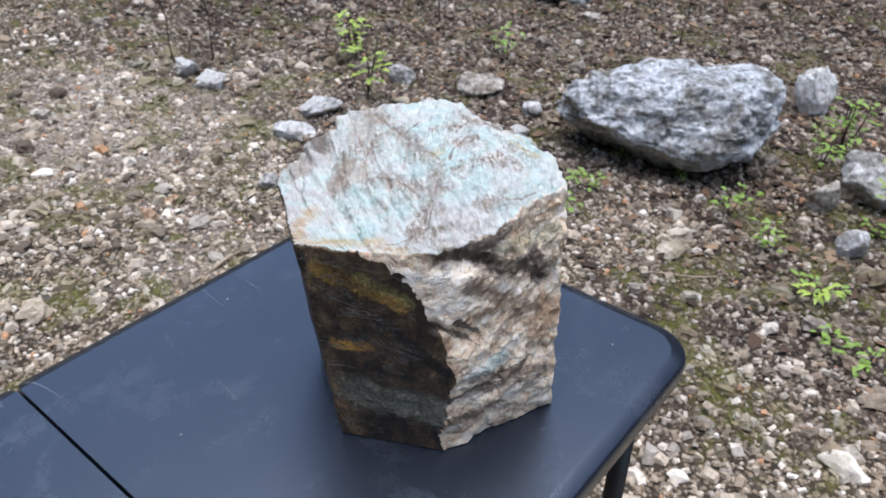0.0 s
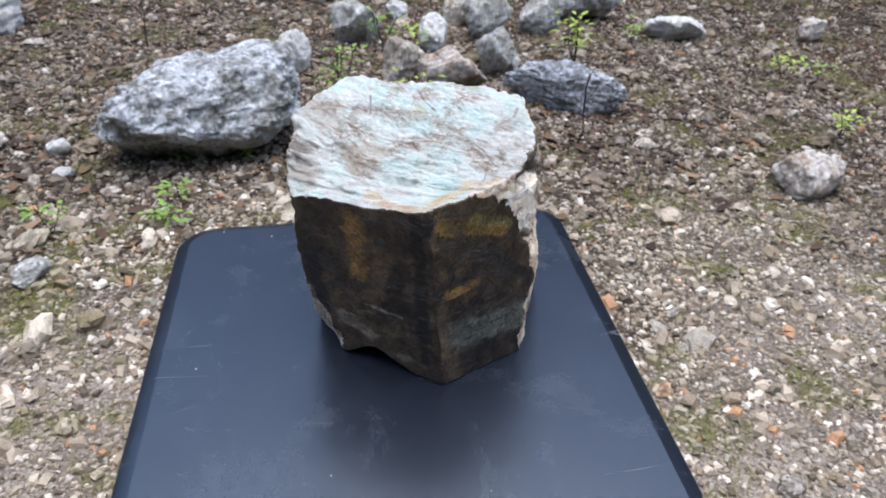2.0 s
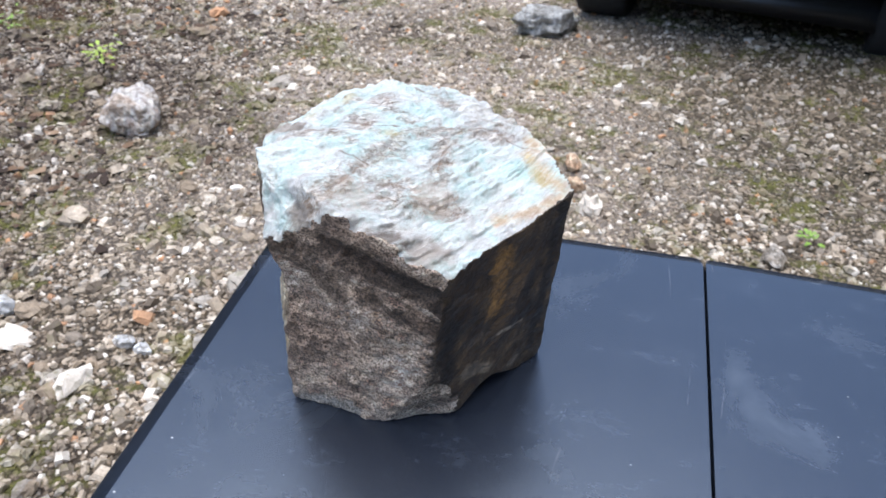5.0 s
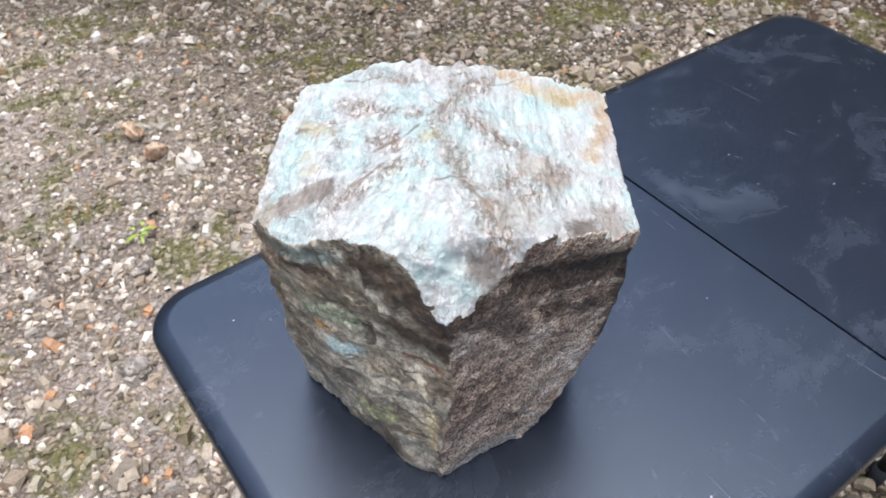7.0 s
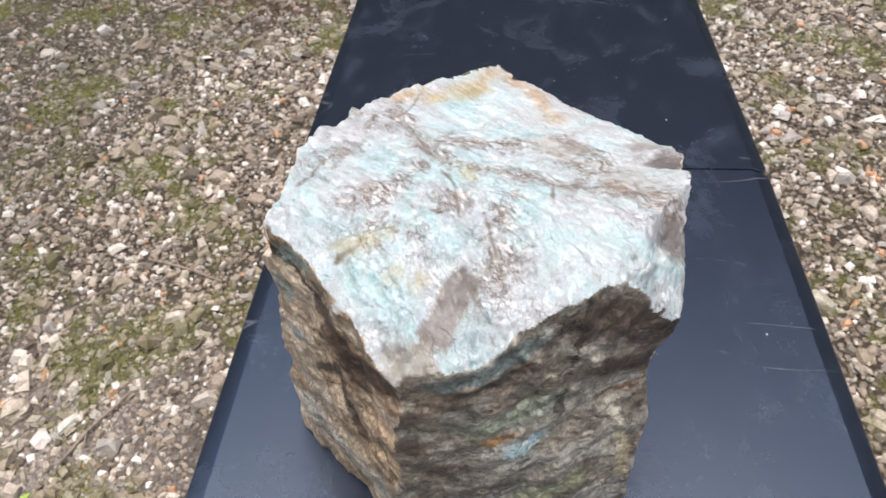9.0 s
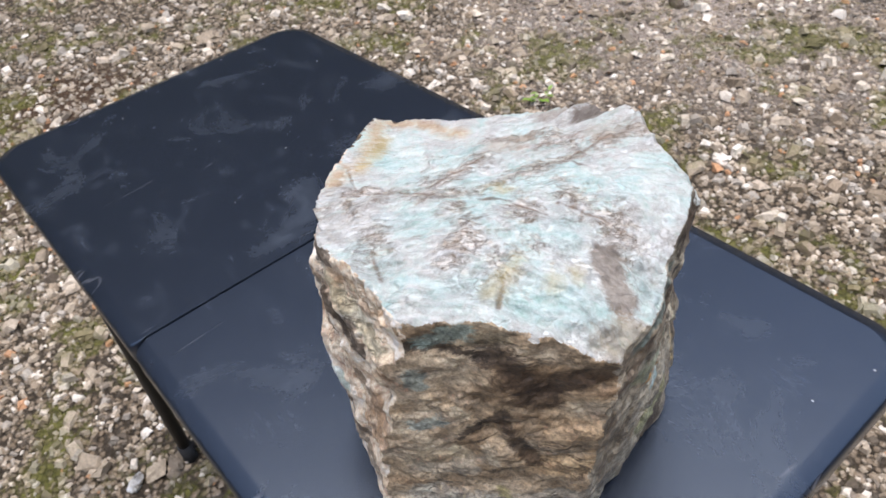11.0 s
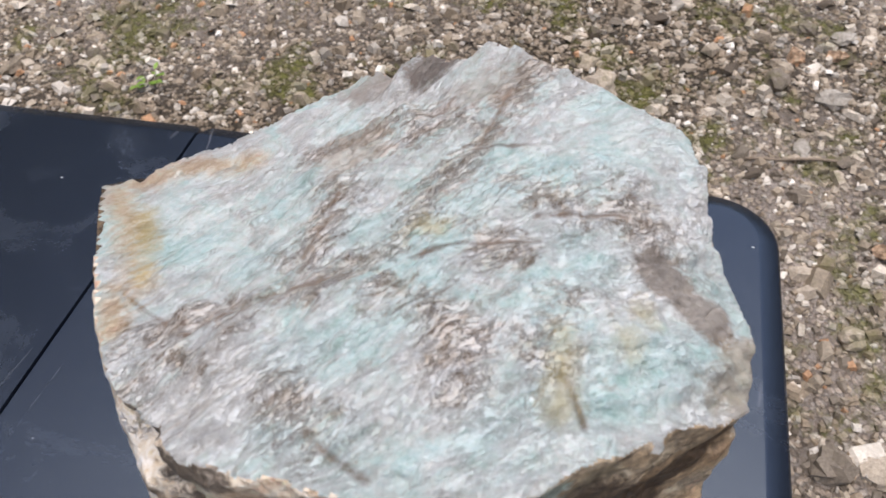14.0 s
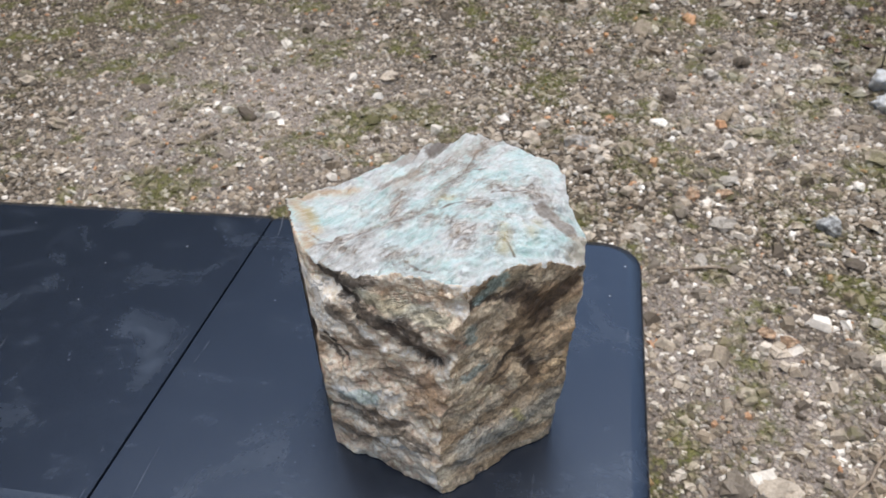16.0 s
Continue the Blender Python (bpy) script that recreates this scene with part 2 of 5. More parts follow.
def plastic_material():
    """Black blow-moulded table top, dusty and scuffed."""
    k = Nodes("black_plastic", 0.36, spec=0.8)
    dust = k.ramp(k.noise(6.5, 8, 0.7, 0.6), (0.54, 0.0), (0.9, 1.0))
    streak = k.ramp(k.noise(9, 8, 0.75, 0.3, at=k.scaled((1, 2.0, 1), (0, 0, 35))), (0.54, 0.0), (0.9, 1.0))
    hinge_dust = k.ramp(k.math("ADD", k.axis("X"), k.math("MULTIPLY", dust, 0.25)), (0.60, 0.62), (0.72, 1.0))
    colour = k.mix(k.math("MULTIPLY", k.math("MULTIPLY", k.math("ADD", dust, streak, True), hinge_dust), 0.2), (0.0115, 0.0145, 0.0215), (0.24, 0.28, 0.34))
    scratch = k.ramp(k.math("ABSOLUTE", k.math("SUBTRACT", k.noise(1.0, 2, 0.4, 0.2, at=k.scaled((14, 2.2, 1), (0, 0, 62))), 0.5)), (0.0, 1.0), (0.006, 0.0))
    scratch = k.math("MULTIPLY", scratch, k.ramp(k.noise(7, 3), (0.6, 0.0), (0.68, 1.0)))
    colour = k.mix(k.math("MULTIPLY", scratch, 0.22), colour, (0.4, 0.4, 0.42))
    specks = k.ramp(k.cells(17, out="Distance", at=k.scaled((1, 1.5, 1), (0, 0, 50))), (0.018, 1.0), (0.034, 0.0))
    colour = k.mix(k.math("MULTIPLY", specks, 0.75), colour, (0.5, 0.5, 0.48))
    grain = k.noise(900, 2, 0.5)
    k.shader.inputs["Specular Tint"].default_value = (0.74, 0.86, 1.0, 1)
    rough = k.math("ADD", k.math("MULTIPLY", dust, 0.2), 0.25)
    return k.done(colour, rough, k.math("ADD", grain, k.math("MULTIPLY", k.noise(4, 2), 3.0)), 0.0006, 0.35)


def plain_material(name, colour, rough=0.5, metal=0.0, vary=0.25, scale=30, spec=0.5):
    k = Nodes(name, rough, metal, spec)
    tone = k.ramp(k.noise(scale, 5, 0.65), (0.3, tuple(c * (1 - vary) for c in colour)), (0.7, tuple(min(1, c * (1 + vary)) for c in colour)))
    return k.done(tone, height=k.noise(scale * 8, 3), depth=0.0005, strength=0.3)


# marks on the broken top, from one point to another: x, y, x, y about the crystal's middle
BELTS = [(0.103, 0.079, 0.068, 0.065), (0.068, 0.065, 0.031, 0.047), (0.031, 0.047, -0.005, 0.025), (-0.0, 0.01, -0.022, -0.039), (-0.022, -0.039, -0.038, -0.114), (0.045, -0.021, 0.046, 0.03), (0.071, -0.055, 0.016, -0.09), (-0.031, 0.013, -0.052, 0.028), (-0.0, 0.045, -0.033, 0.067), (0.024, 0.106, 0.008, 0.119), (-0.037, -0.022, -0.071, -0.009), (-0.096, -0.014, -0.119, -0.002), (0.081, 0.093, 0.098, 0.11), (-0.041, 0.089, -0.046, 0.072), (-0.081, 0.045, -0.073, 0.069), (0.026, -0.057, -0.012, -0.069)]
CRACKS = [(-0.059, 0.001, -0.098, -0.008), (-0.019, -0.045, -0.047, -0.043), (0.045, -0.021, 0.042, 0.007), (0.042, 0.007, 0.046, 0.03), (-0.008, 0.032, -0.027, 0.022), (-0.027, 0.022, -0.063, 0.016), (0.049, 0.059, 0.021, 0.041), (0.009, 0.12, -0.02, 0.133), (-0.031, -0.091, -0.023, -0.049), (0.087, 0.082, 0.057, 0.064), (0.126, 0.062, 0.098, 0.073), (-0.084, 0.079, -0.093, 0.093)]
AQUAS = [(0.137, 0.021, 0.109, 0.027), (0.087, -0.021, 0.074, -0.029), (0.072, 0.038, 0.064, 0.027), (0.021, 0.012, 0.001, 0.006), (0.022, 0.122, -0.005, 0.123), (-0.057, 0.109, -0.074, 0.088), (-0.084, 0.027, -0.077, 0.013), (-0.134, 0.002, -0.146, 0.003), (-0.103, 0.071, -0.098, 0.086), (0.025, 0.09, 0.003, 0.075), (-0.014, 0.06, -0.02, 0.044), (-0.127, 0.058, -0.139, 0.043)]
AMBERS = [(0.17, -0.006, 0.124, 0.053), (0.167, -0.013, 0.144, -0.036), (0.144, -0.036, 0.113, -0.054), (0.131, 0.061, 0.122, 0.081)]
YELLOWS = [(-0.01, 0.013, -0.018, 0.013), (-0.08, 0.061, -0.083, 0.09), (-0.11, 0.037, -0.111, 0.038), (-0.105, 0.053, -0.107, 0.056), (0.148, 0.006, 0.123, 0.049)]
SKIN = [(-0.115, 0.013, -0.14, 0.026)]


def crystal_top_material():
    """Pale blue-green feldspar, cleaved in thin curving flakes, with tan belts, brown cracks and amber stains."""
    k = Nodes("feldspar_break", 0.6, spec=0.25)
    bend = k.tree.nodes.new("ShaderNodeVectorMath")
    bend.operation = "MULTIPLY_ADD"
    k.put(k.noise(38, 6, 0.7, colour=True), bend.inputs[0])
    bend.inputs[1].default_value = (0.013, 0.013, 0.013)
    k.put(k.coord, bend.inputs[2])
    apart = k.tree.nodes.new("ShaderNodeSeparateXYZ")
    k.put(bend.outputs[0], apart.inputs[0])
    x, y, z = apart.outputs
    # the cleavage fans out: flat along x at one end, steep at the other
    fan = k.math("SUBTRACT", y, k.math("ADD", x, k.math("MULTIPLY", k.math("MULTIPLY", x, x), 2.65)))
    grain = k.tree.nodes.new("ShaderNodeCombineXYZ")
    for value, socket in zip((x, fan, z), grain.inputs):
        k.put(value, socket)
    grain = grain.outputs[0]
    wide = k.noise(20, 7, 0.68, 0.3)
    lay = k.noise(1.0, 8, 0.74, 0.1, at=k.scaled((22, 38, 24), (0, 0, 0), grain))
    flake = k.noise(1.0, 6, 0.72, 0.2, at=k.scaled((75, 120, 80), (0, 0, 0), grain))
    fine = k.noise(330, 4, 0.74)
    fray = k.math("ADD", k.math("MULTIPLY", k.noise(40, 10, 0.76, 0.6), 0.6), k.math("MULTIPLY", k.noise(1.0, 8, 0.75, 0.3, at=k.scaled((70, 160, 90), (0, 0, 0), grain)), 0.4))
    chips = k.cells(1.0, out="Color", at=k.scaled((52, 84, 70), (0, 0, 0), grain))
    WHITE, AQUA_PALE, AQUA_DEEP = (0.79, 0.75, 0.68), (0.655, 0.725, 0.66), (0.445, 0.615, 0.565)
    colour = k.ramp(wide, (0.34, WHITE), (0.46, (0.72, 0.715, 0.66)), (0.53, AQUA_PALE), (0.61, AQUA_DEEP), (0.70, AQUA_PALE))
    colour = k.mix(0.22, colour, k.ramp(chips, (0.0, AQUA_DEEP), (0.45, WHITE), (1.0, (0.74, 0.67, 0.58))))

    colour = k.mix(k.math("MULTIPLY", k.away("aqua_patch", 0.07, 0.009, fray), 0.6), colour, k.ramp(flake, (0.35, (0.40, 0.585, 0.545)), (0.65, (0.57, 0.70, 0.65))))
    belt = k.math("MULTIPLY", k.away("tan_belt", 0.13, 0.006, fray), 0.9)
    belt = k.math("MAXIMUM", belt, k.math("MULTIPLY", k.ramp(k.math("ADD", k.math("MULTIPLY", lay, 0.6), k.math("MULTIPLY", fray, 0.4)), (0.56, 0.0), (0.61, 1.0)), 0.5))
    tan = k.ramp(k.noise(90, 6, 0.75), (0.36, (0.40, 0.225, 0.125)), (0.44, (0.64, 0.465, 0.33)), (0.54, (0.77, 0.66, 0.55)))
    colour = k.mix(k.math("MULTIPLY", belt, 0.62), colour, tan)
    colour = k.mix(0.36, colour, k.ramp(flake, (0.3, 0.2), (0.48, 0.54), (0.7, 0.86)), "OVERLAY")
    colour = k.mix(0.3, colour, k.ramp(fine, (0.3, 0.18), (0.7, 0.82)), "OVERLAY")

    def ridge(scale, width, rough=0.68, at=None):
        n = k.noise(1.0, 7, rough, 0.3, at=k.scaled(scale, (0, 0, 0), at or grain))
        return k.ramp(k.math("ABSOLUTE", k.math("SUBTRACT", n, 0.5)), (0.0, 1.0), (width, 0.0))
    # thin brown seams between the flakes, most of them inside the belts
    near = k.math("ADD", k.math("MULTIPLY", belt, 0.75), k.ramp(wide, (0.40, 0.40), (0.6, 0.10)), True)
    lines = k.math("MULTIPLY", ridge((26, 62, 30), 0.017), near)
    lines = k.math("MAXIMUM", lines, k.math("MULTIPLY", ridge((58, 24, 30), 0.015), k.math("MULTIPLY", near, 0.8)))
    lines = k.math("MAXIMUM", lines, k.math("MULTIPLY", ridge((100, 170, 100), 0.03), k.math("MULTIPLY", near, 0.7)))
    # the rims of single flakes
    chink = k.ramp(k.cells(1.0, "DISTANCE_TO_EDGE", at=k.scaled((52, 84, 70), (0, 0, 0), grain)), (0.0, 1.0), (0.045, 0.0))
    chink = k.math("MULTIPLY", chink, k.ramp(k.noise(26, 5, 0.7), (0.48, 0.0), (0.62, 0.5)))
    lines = k.math("MAXIMUM", lines, chink)
    coarse = k.ramp(k.cells(1.0, "DISTANCE_TO_EDGE", at=k.scaled((19, 34, 30), (0, 0, 0), grain)), (0.0, 1.0), (0.012, 0.0))
    lines = k.math("MAXIMUM", lines, k.math("MULTIPLY", coarse, k.ramp(k.noise(17, 4, 0.7), (0.48, 0.0), (0.60, 0.42))))
    cracks = k.away("crack", 0.010, 0.0012, fray)
    lines = k.math("MAXIMUM", lines, k.math("MULTIPLY", cracks, 0.9))
    colour = k.mix(k.math("MULTIPLY", lines, 0.85), colour, (0.15, 0.08, 0.042))
    # iron stains, and a thin skin of grey-brown rock
    colour = k.mix(k.math("MULTIPLY", k.away("amber_rim", 0.06, 0.006, fray), 0.65), colour, k.ramp(fray, (0.42, (0.46, 0.21, 0.07)), (0.52, (0.66, 0.43, 0.2)), (0.62, (0.72, 0.62, 0.4))))
    colour = k.mix(k.math("MULTIPLY", k.away("yellow_stain", 0.04, 0.005, fray), 0.5), colour, (0.60, 0.45, 0.15))
    colour = k.mix(k.math("MULTIPLY", k.away("grey_skin", 0.03, 0.002, fray), 0.92), colour, k.ramp(k.noise(200, 4, 0.7), (0.3, (0.27, 0.22, 0.18)), (0.7, (0.44, 0.37, 0.305))))
    # the splintered, stained edge over the rough face
    for centre, radius, tint, amount in RIM_STAINS:
        colour = k.mix(k.math("MULTIPLY", k.spot(centre, radius, 0.45, fray, radius * 3.2), amount), colour, tint)
    height = k.math("ADD", k.math("MULTIPLY", lines, -0.6), k.math("ADD", k.math("ADD", k.math("MULTIPLY", lay, 1.6), k.math("MULTIPLY", chips, 0.8)), k.math("ADD", k.math("MULTIPLY", flake, 1.3), k.math("MULTIPLY", fine, 0.45))))
    return k.done(colour, k.ramp(flake, (0.35, 0.66), (0.7, 0.42)), height, 0.004, 0.9)


RIM_STAINS = [((0.025, -0.135, 0.262), 0.022, (0.14, 0.09, 0.062), 0.8), ((-0.06, -0.125, 0.268), 0.022, (0.17, 0.115, 0.08), 0.7),
              ((0.06, -0.128, 0.24), 0.03, (0.33, 0.24, 0.18), 0.6), ((-0.022, -0.10, 0.27), 0.035, (0.42, 0.3, 0.22), 0.5),
              ((-0.150, 0.04, 0.245), 0.024, (0.40, 0.27, 0.16), 0.6), ((0.05, -0.06, 0.262), 0.03, (0.52, 0.38, 0.28), 0.5)]


def crystal_side_material(name, tones, streak=(14, 14, 30), streaks=(), normal=(0, 0, 1), rough=0.55, depth=0.003, grain=120, contrast=0.5, cracks=0.5, loose=0.013, grit=0.16):
    """A weathered crystal face: tones in drifting patches, then stains and painted shade with places of their own."""
    k = Nodes(name, rough, spec=0.45)
    k.face(normal)
    big = k.noise(1.0, 6, 0.62, 0.9, at=k.scaled(streak))
    mid = k.noise(48, 6, 0.68)
    blot = k.noise(24, 6, 0.7, 0.5)
    fray = k.noise(1.0, 10, 0.78, 0.7, at=k.scaled((30, 30, 56), (0, 0, 0)))
    fine = k.noise(grain * 2.2, 4, 0.75)
    colour = k.ramp(big, (0.34, tones[0]), (0.47, tones[1]), (0.62, tones[2]))
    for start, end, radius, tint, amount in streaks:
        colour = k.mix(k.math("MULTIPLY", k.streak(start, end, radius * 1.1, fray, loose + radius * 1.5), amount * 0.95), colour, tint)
    colour = k.mix(contrast, colour, k.ramp(fine, (0.5 - grit, 0.18), (0.5 + grit, 0.82)), "OVERLAY")
    colour = k.mix(contrast * 0.8, colour, k.ramp(mid, (0.35, 0.15), (0.65, 0.85)), "OVERLAY")
    line = k.ramp(k.math("ABSOLUTE", k.math("SUBTRACT", k.noise(1.0, 6, 0.65, 0.7, at=k.scaled((9, 9, 26))), 0.5)), (0.0, 1.0), (0.02, 0.0))
    line = k.math("MULTIPLY", line, k.ramp(blot, (0.45, 0.0), (0.6, 1.0)))
    colour = k.mix(k.math("MULTIPLY", line, cracks), colour, (0.02, 0.014, 0.01))
    height = k.math("ADD", k.math("MULTIPLY", mid, 1.3), k.math("ADD", k.math("MULTIPLY", fine, 0.6), k.math("MULTIPLY", line, -0.8)))
    return k.done(colour, k.ramp(mid, (0.3, rough - 0.12), (0.7, rough + 0.15)), height, depth, 0.9)


GROUND = ground_material()
PEBBLES = pebble_material("gravel_stone")
PLASTIC = plastic_material()
BLACK_STEEL = plain_material("black_painted_steel", (0.012, 0.012, 0.013), 0.42)
RUBBER = plain_material("tyre_rubber", (0.016, 0.016, 0.017), 0.8)
GREY_ROCK = boulder_material("grey_limestone", (0.34, 0.325, 0.295), (0.57, 0.555, 0.52), (0.13, 0.112, 0.088), 0.5)
BIG_ROCK = boulder_material("lichened_limestone", (0.31, 0.31, 0.30), (0.66, 0.69, 0.72), (0.11, 0.098, 0.075), 0.55, soil=0.75)
DARK_ROCK = boulder_material("blue_grey_limestone", (0.27, 0.28, 0.295), (0.50, 0.525, 0.56), (0.10, 0.098, 0.096), 0.4, soil=0.4)
TAN_ROCK = boulder_material("tan_stone", (0.32, 0.27, 0.215), (0.54, 0.49, 0.43), (0.14, 0.11, 0.08), 0.35)
PALE_ROCK = boulder_material("pale_quartz_stone", (0.62, 0.59, 0.54), (0.78, 0.76, 0.72), (0.36, 0.31, 0.25), 0.5)
ORANGE_ROCK = boulder_material("orange_stone", (0.50, 0.31, 0.19), (0.68, 0.50, 0.36), (0.27, 0.15, 0.085), 0.15)
RUSTY_ROCK = boulder_material("rust_stained_stone", (0.44, 0.36, 0.29), (0.76, 0.73, 0.69), (0.2, 0.12, 0.08), 0.4, 0.7)

# ---- ground ----


def lattice(points, seed):
    """Value noise, -1 to 1, for an array of points (n, 3)."""
    def chance(i, j, k):
        h = (i * 374761393 + j * 668265263 + k * 1274126177 + seed * 974711) & 0xFFFFFFFF
        h = ((h ^ (h >> 13)) * 1274126177) & 0xFFFFFFFF
        return ((h ^ (h >> 16)) & 0xFFFF) / 32767.5 - 1.0
    base = np.floor(points).astype(np.int64)
    f = points - base
    f = f * f * f * (f * (f * 6 - 15) + 10)
    total = np.zeros(len(points))
    for a in (0, 1):
        for b in (0, 1):
            for c in (0, 1):
                w = (f[:, 0] if a else 1 - f[:, 0]) * (f[:, 1] if b else 1 - f[:, 1]) * (f[:, 2] if c else 1 - f[:, 2])
                total += w * chance(base[:, 0] + a, base[:, 1] + b, base[:, 2] + c)
    return total


def fractal(points, scale, octaves, seed, gain=0.5):
    points = np.asarray(points, float) * scale
    total, weight = np.zeros(len(points)), 1.0
    for o in range(octaves):
        total += weight * lattice(points + 17.3 * o, seed + o)
        points, weight = points * 2.03, weight * gain
    return total


def ground_height(x, y):
    x, y = np.atleast_1d(np.asarray(x, float)), np.atleast_1d(np.asarray(y, float))
    near_x, near_y = np.clip(x, -5, 6), np.clip(y, -6, 7)
    p = np.stack([x, y, np.zeros_like(x)], 1)
    return -0.05 + 0.028 * near_x - 0.042 * near_y + 0.035 * np.clip(-1.6 - near_x, 0, 3) + 0.018 * fractal(p, 0.9, 3, 5) + 0.006 * fractal(p, 7.0, 3, 9)


def at_ground(x, y, dz=0.0):
    return float(ground_height(x, y)[0]) + dz


def mesh_from(name, verts, faces, smooth=False, mats=(), index=None):
    me = bpy.data.meshes.new(name)
    verts, faces = np.asarray(verts, np.float32), np.asarray(faces, np.int32)
    me.vertices.add(len(verts))
    me.vertices.foreach_set("co", verts.ravel())
    me.loops.add(faces.size)
    me.loops.foreach_set("vertex_index", faces.ravel())
    me.polygons.add(len(faces))
    me.polygons.foreach_set("loop_start", np.arange(0, faces.size, faces.shape[1], dtype=np.int32))
    for m in mats:
        me.materials.append(m)
    if index is not None:
        me.polygons.foreach_set("material_index", np.asarray(index, np.int32))
    me.update(calc_edges=True)
    me.polygons.foreach_set("use_smooth", np.full(len(faces), smooth, dtype=bool))
    me.validate()
    return me


def grid_faces(nu, nv):
    i, j = np.meshgrid(np.arange(nu - 1), np.arange(nv - 1), indexing="ij")
    a = (i * nv + j).ravel()
    return np.stack([a, a + nv, a + nv + 1, a + 1], 1)


def ground_sheet():
    def steps(low, high, step):
        core = np.arange(low, high + step / 2, step)
        out = 0.08 * 1.35 ** np.arange(1, 30)
        out = np.cumsum(out)
        return np.concatenate([low - out[::-1], core, high + out])
    xs, ys = steps(-5.2, 4.2, 0.04), steps(-5.0, 6.2, 0.04)
    gx, gy = np.meshgrid(xs, ys, indexing="ij")
    z = ground_height(gx.ravel(), gy.ravel())
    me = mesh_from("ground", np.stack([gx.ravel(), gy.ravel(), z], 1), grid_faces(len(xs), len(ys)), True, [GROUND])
    return tagged(new("ground", me), "sandy gravel yard with leaf mould and moss", "ground", kind="structure")


ground_sheet()


def unseen_woods():
    """A plain, unseen belt of dark woodland, added to darken what the table reflects, highest on two sides."""
    n, rows = 180, 9
    a = np.radians(np.linspace(0, 360, n))
    h = np.linspace(-0.5, 1, rows)
    aa, hh = np.meshgrid(a, h, indexing="ij")
    p = np.stack([np.cos(aa).ravel() * 3, np.sin(aa).ravel() * 3, hh.ravel()], 1)
    r = 15 + 1.2 * fractal(p, 3.0, 3, 3)
    top = 3.0 + 14.0 * np.clip(np.cos(aa.ravel() + radians(15)), 0, 1) + 8.0 * np.clip(np.cos(aa.ravel() - radians(160)), 0, 1) + 1.2 * fractal(np.stack([p[:, 0], p[:, 1], 0 * p[:, 0]], 1), 2.0, 3, 8)
    v = np.stack([np.cos(aa).ravel() * r, np.sin(aa).ravel() * r, np.where(hh.ravel() > 0, hh.ravel() * top, hh.ravel())], 1)
    k = Nodes("woodland", 0.9, spec=0.1)
    tone = k.ramp(k.noise(1.6, 8, 0.75), (0.35, (0.012, 0.016, 0.007)), (0.65, (0.05, 0.07, 0.025)))
    me = mesh_from("backdrop", v, grid_faces(n, rows), True, [k.done(tone, height=k.noise(3, 6), depth=0.5)])
    return tagged(new("backdrop", me), "unseen woodland belt added to darken reflections, closing the yard", "woodland", kind="structure")


unseen_woods()


def part(name, bm, material, parent, label="", smooth=True):
    """Links a bmesh as one mesh object under a thing or a part."""
    me = bpy.data.meshes.new(name)
    bmesh.ops.recalc_face_normals(bm, faces=bm.faces[:])
    bm.to_mesh(me)
    bm.free()
    me.materials.append(material)
    for f in me.polygons:
        f.use_smooth = smooth and len(f.vertices) < 24      # a flat field stays flat
    ob = new(name, me)
    ob.parent = parent
    if label:
        tagged(ob, label)
    return ob


def thing(name, place, label, category, group=""):
    """An empty at the base of a thing made of parts."""
    ob = new(name)
    ob.matrix_basis = place
    return tagged(ob, label, category, group)


def tube(bm, points, radius, sides=14):
    """A round bar through the points, with bent corners and closed ends."""
    points = [Vector(p) for p in points]
    rings = []
    for i, p in enumerate(points):
        a = (points[min(i + 1, len(points) - 1)] - points[max(i - 1, 0)]).normalized()
        side = a.cross(Vector((0.31, 0.17, 0.93))).normalized()
        up = a.cross(side)
        rings.append([bm.verts.new(p + radius * (math.cos(2 * math.pi * s / sides) * side + math.sin(2 * math.pi * s / sides) * up)) for s in range(sides)])
    for r, q in zip(rings, rings[1:]):
        for s in range(sides):
            bm.faces.new((r[s], r[(s + 1) % sides], q[(s + 1) % sides], q[s]))
    bm.faces.new(rings[0])
    bm.faces.new(rings[-1])
    return bm


# ---- folding table ----
TABLE_H, TABLE_W, HALF, HOG = 0.755, 0.61, 0.613, 0.010     # HOG: how far the hinge stands above the ends


def table_height(x):
    """The two halves rise a little towards the hinge."""
    return TABLE_H + HOG * (1 - abs(x - HALF) / HALF)


def outline(x0, x1, r_left, r_right, inset, hinge, steps=10):
    """A rectangle with rounded corners, pulled in by inset; along the hinge by a little only."""
    in_left, in_right = (min(inset, 0.0012) if hinge == side else inset for side in ("left", "right"))
    pts = []
    for cx, sy, r, start in ((x1, 1, r_right, 0), (x0, 1, r_left, 90), (x0, -1, r_left, 180), (x1, -1, r_right, 270)):
        sx, in_x = (1, in_right) if cx == x1 else (-1, in_left)
        rr = max(r - inset, 0.002)
        ox, oy = cx - sx * (in_x + rr), (TABLE_W if sy > 0 else 0) - sy * (inset + rr)
        for i in range(steps + 1):
            a = radians(start + 90 * i / steps)
            pts.append((ox + rr * math.cos(a), oy + rr * math.sin(a)))
    return pts


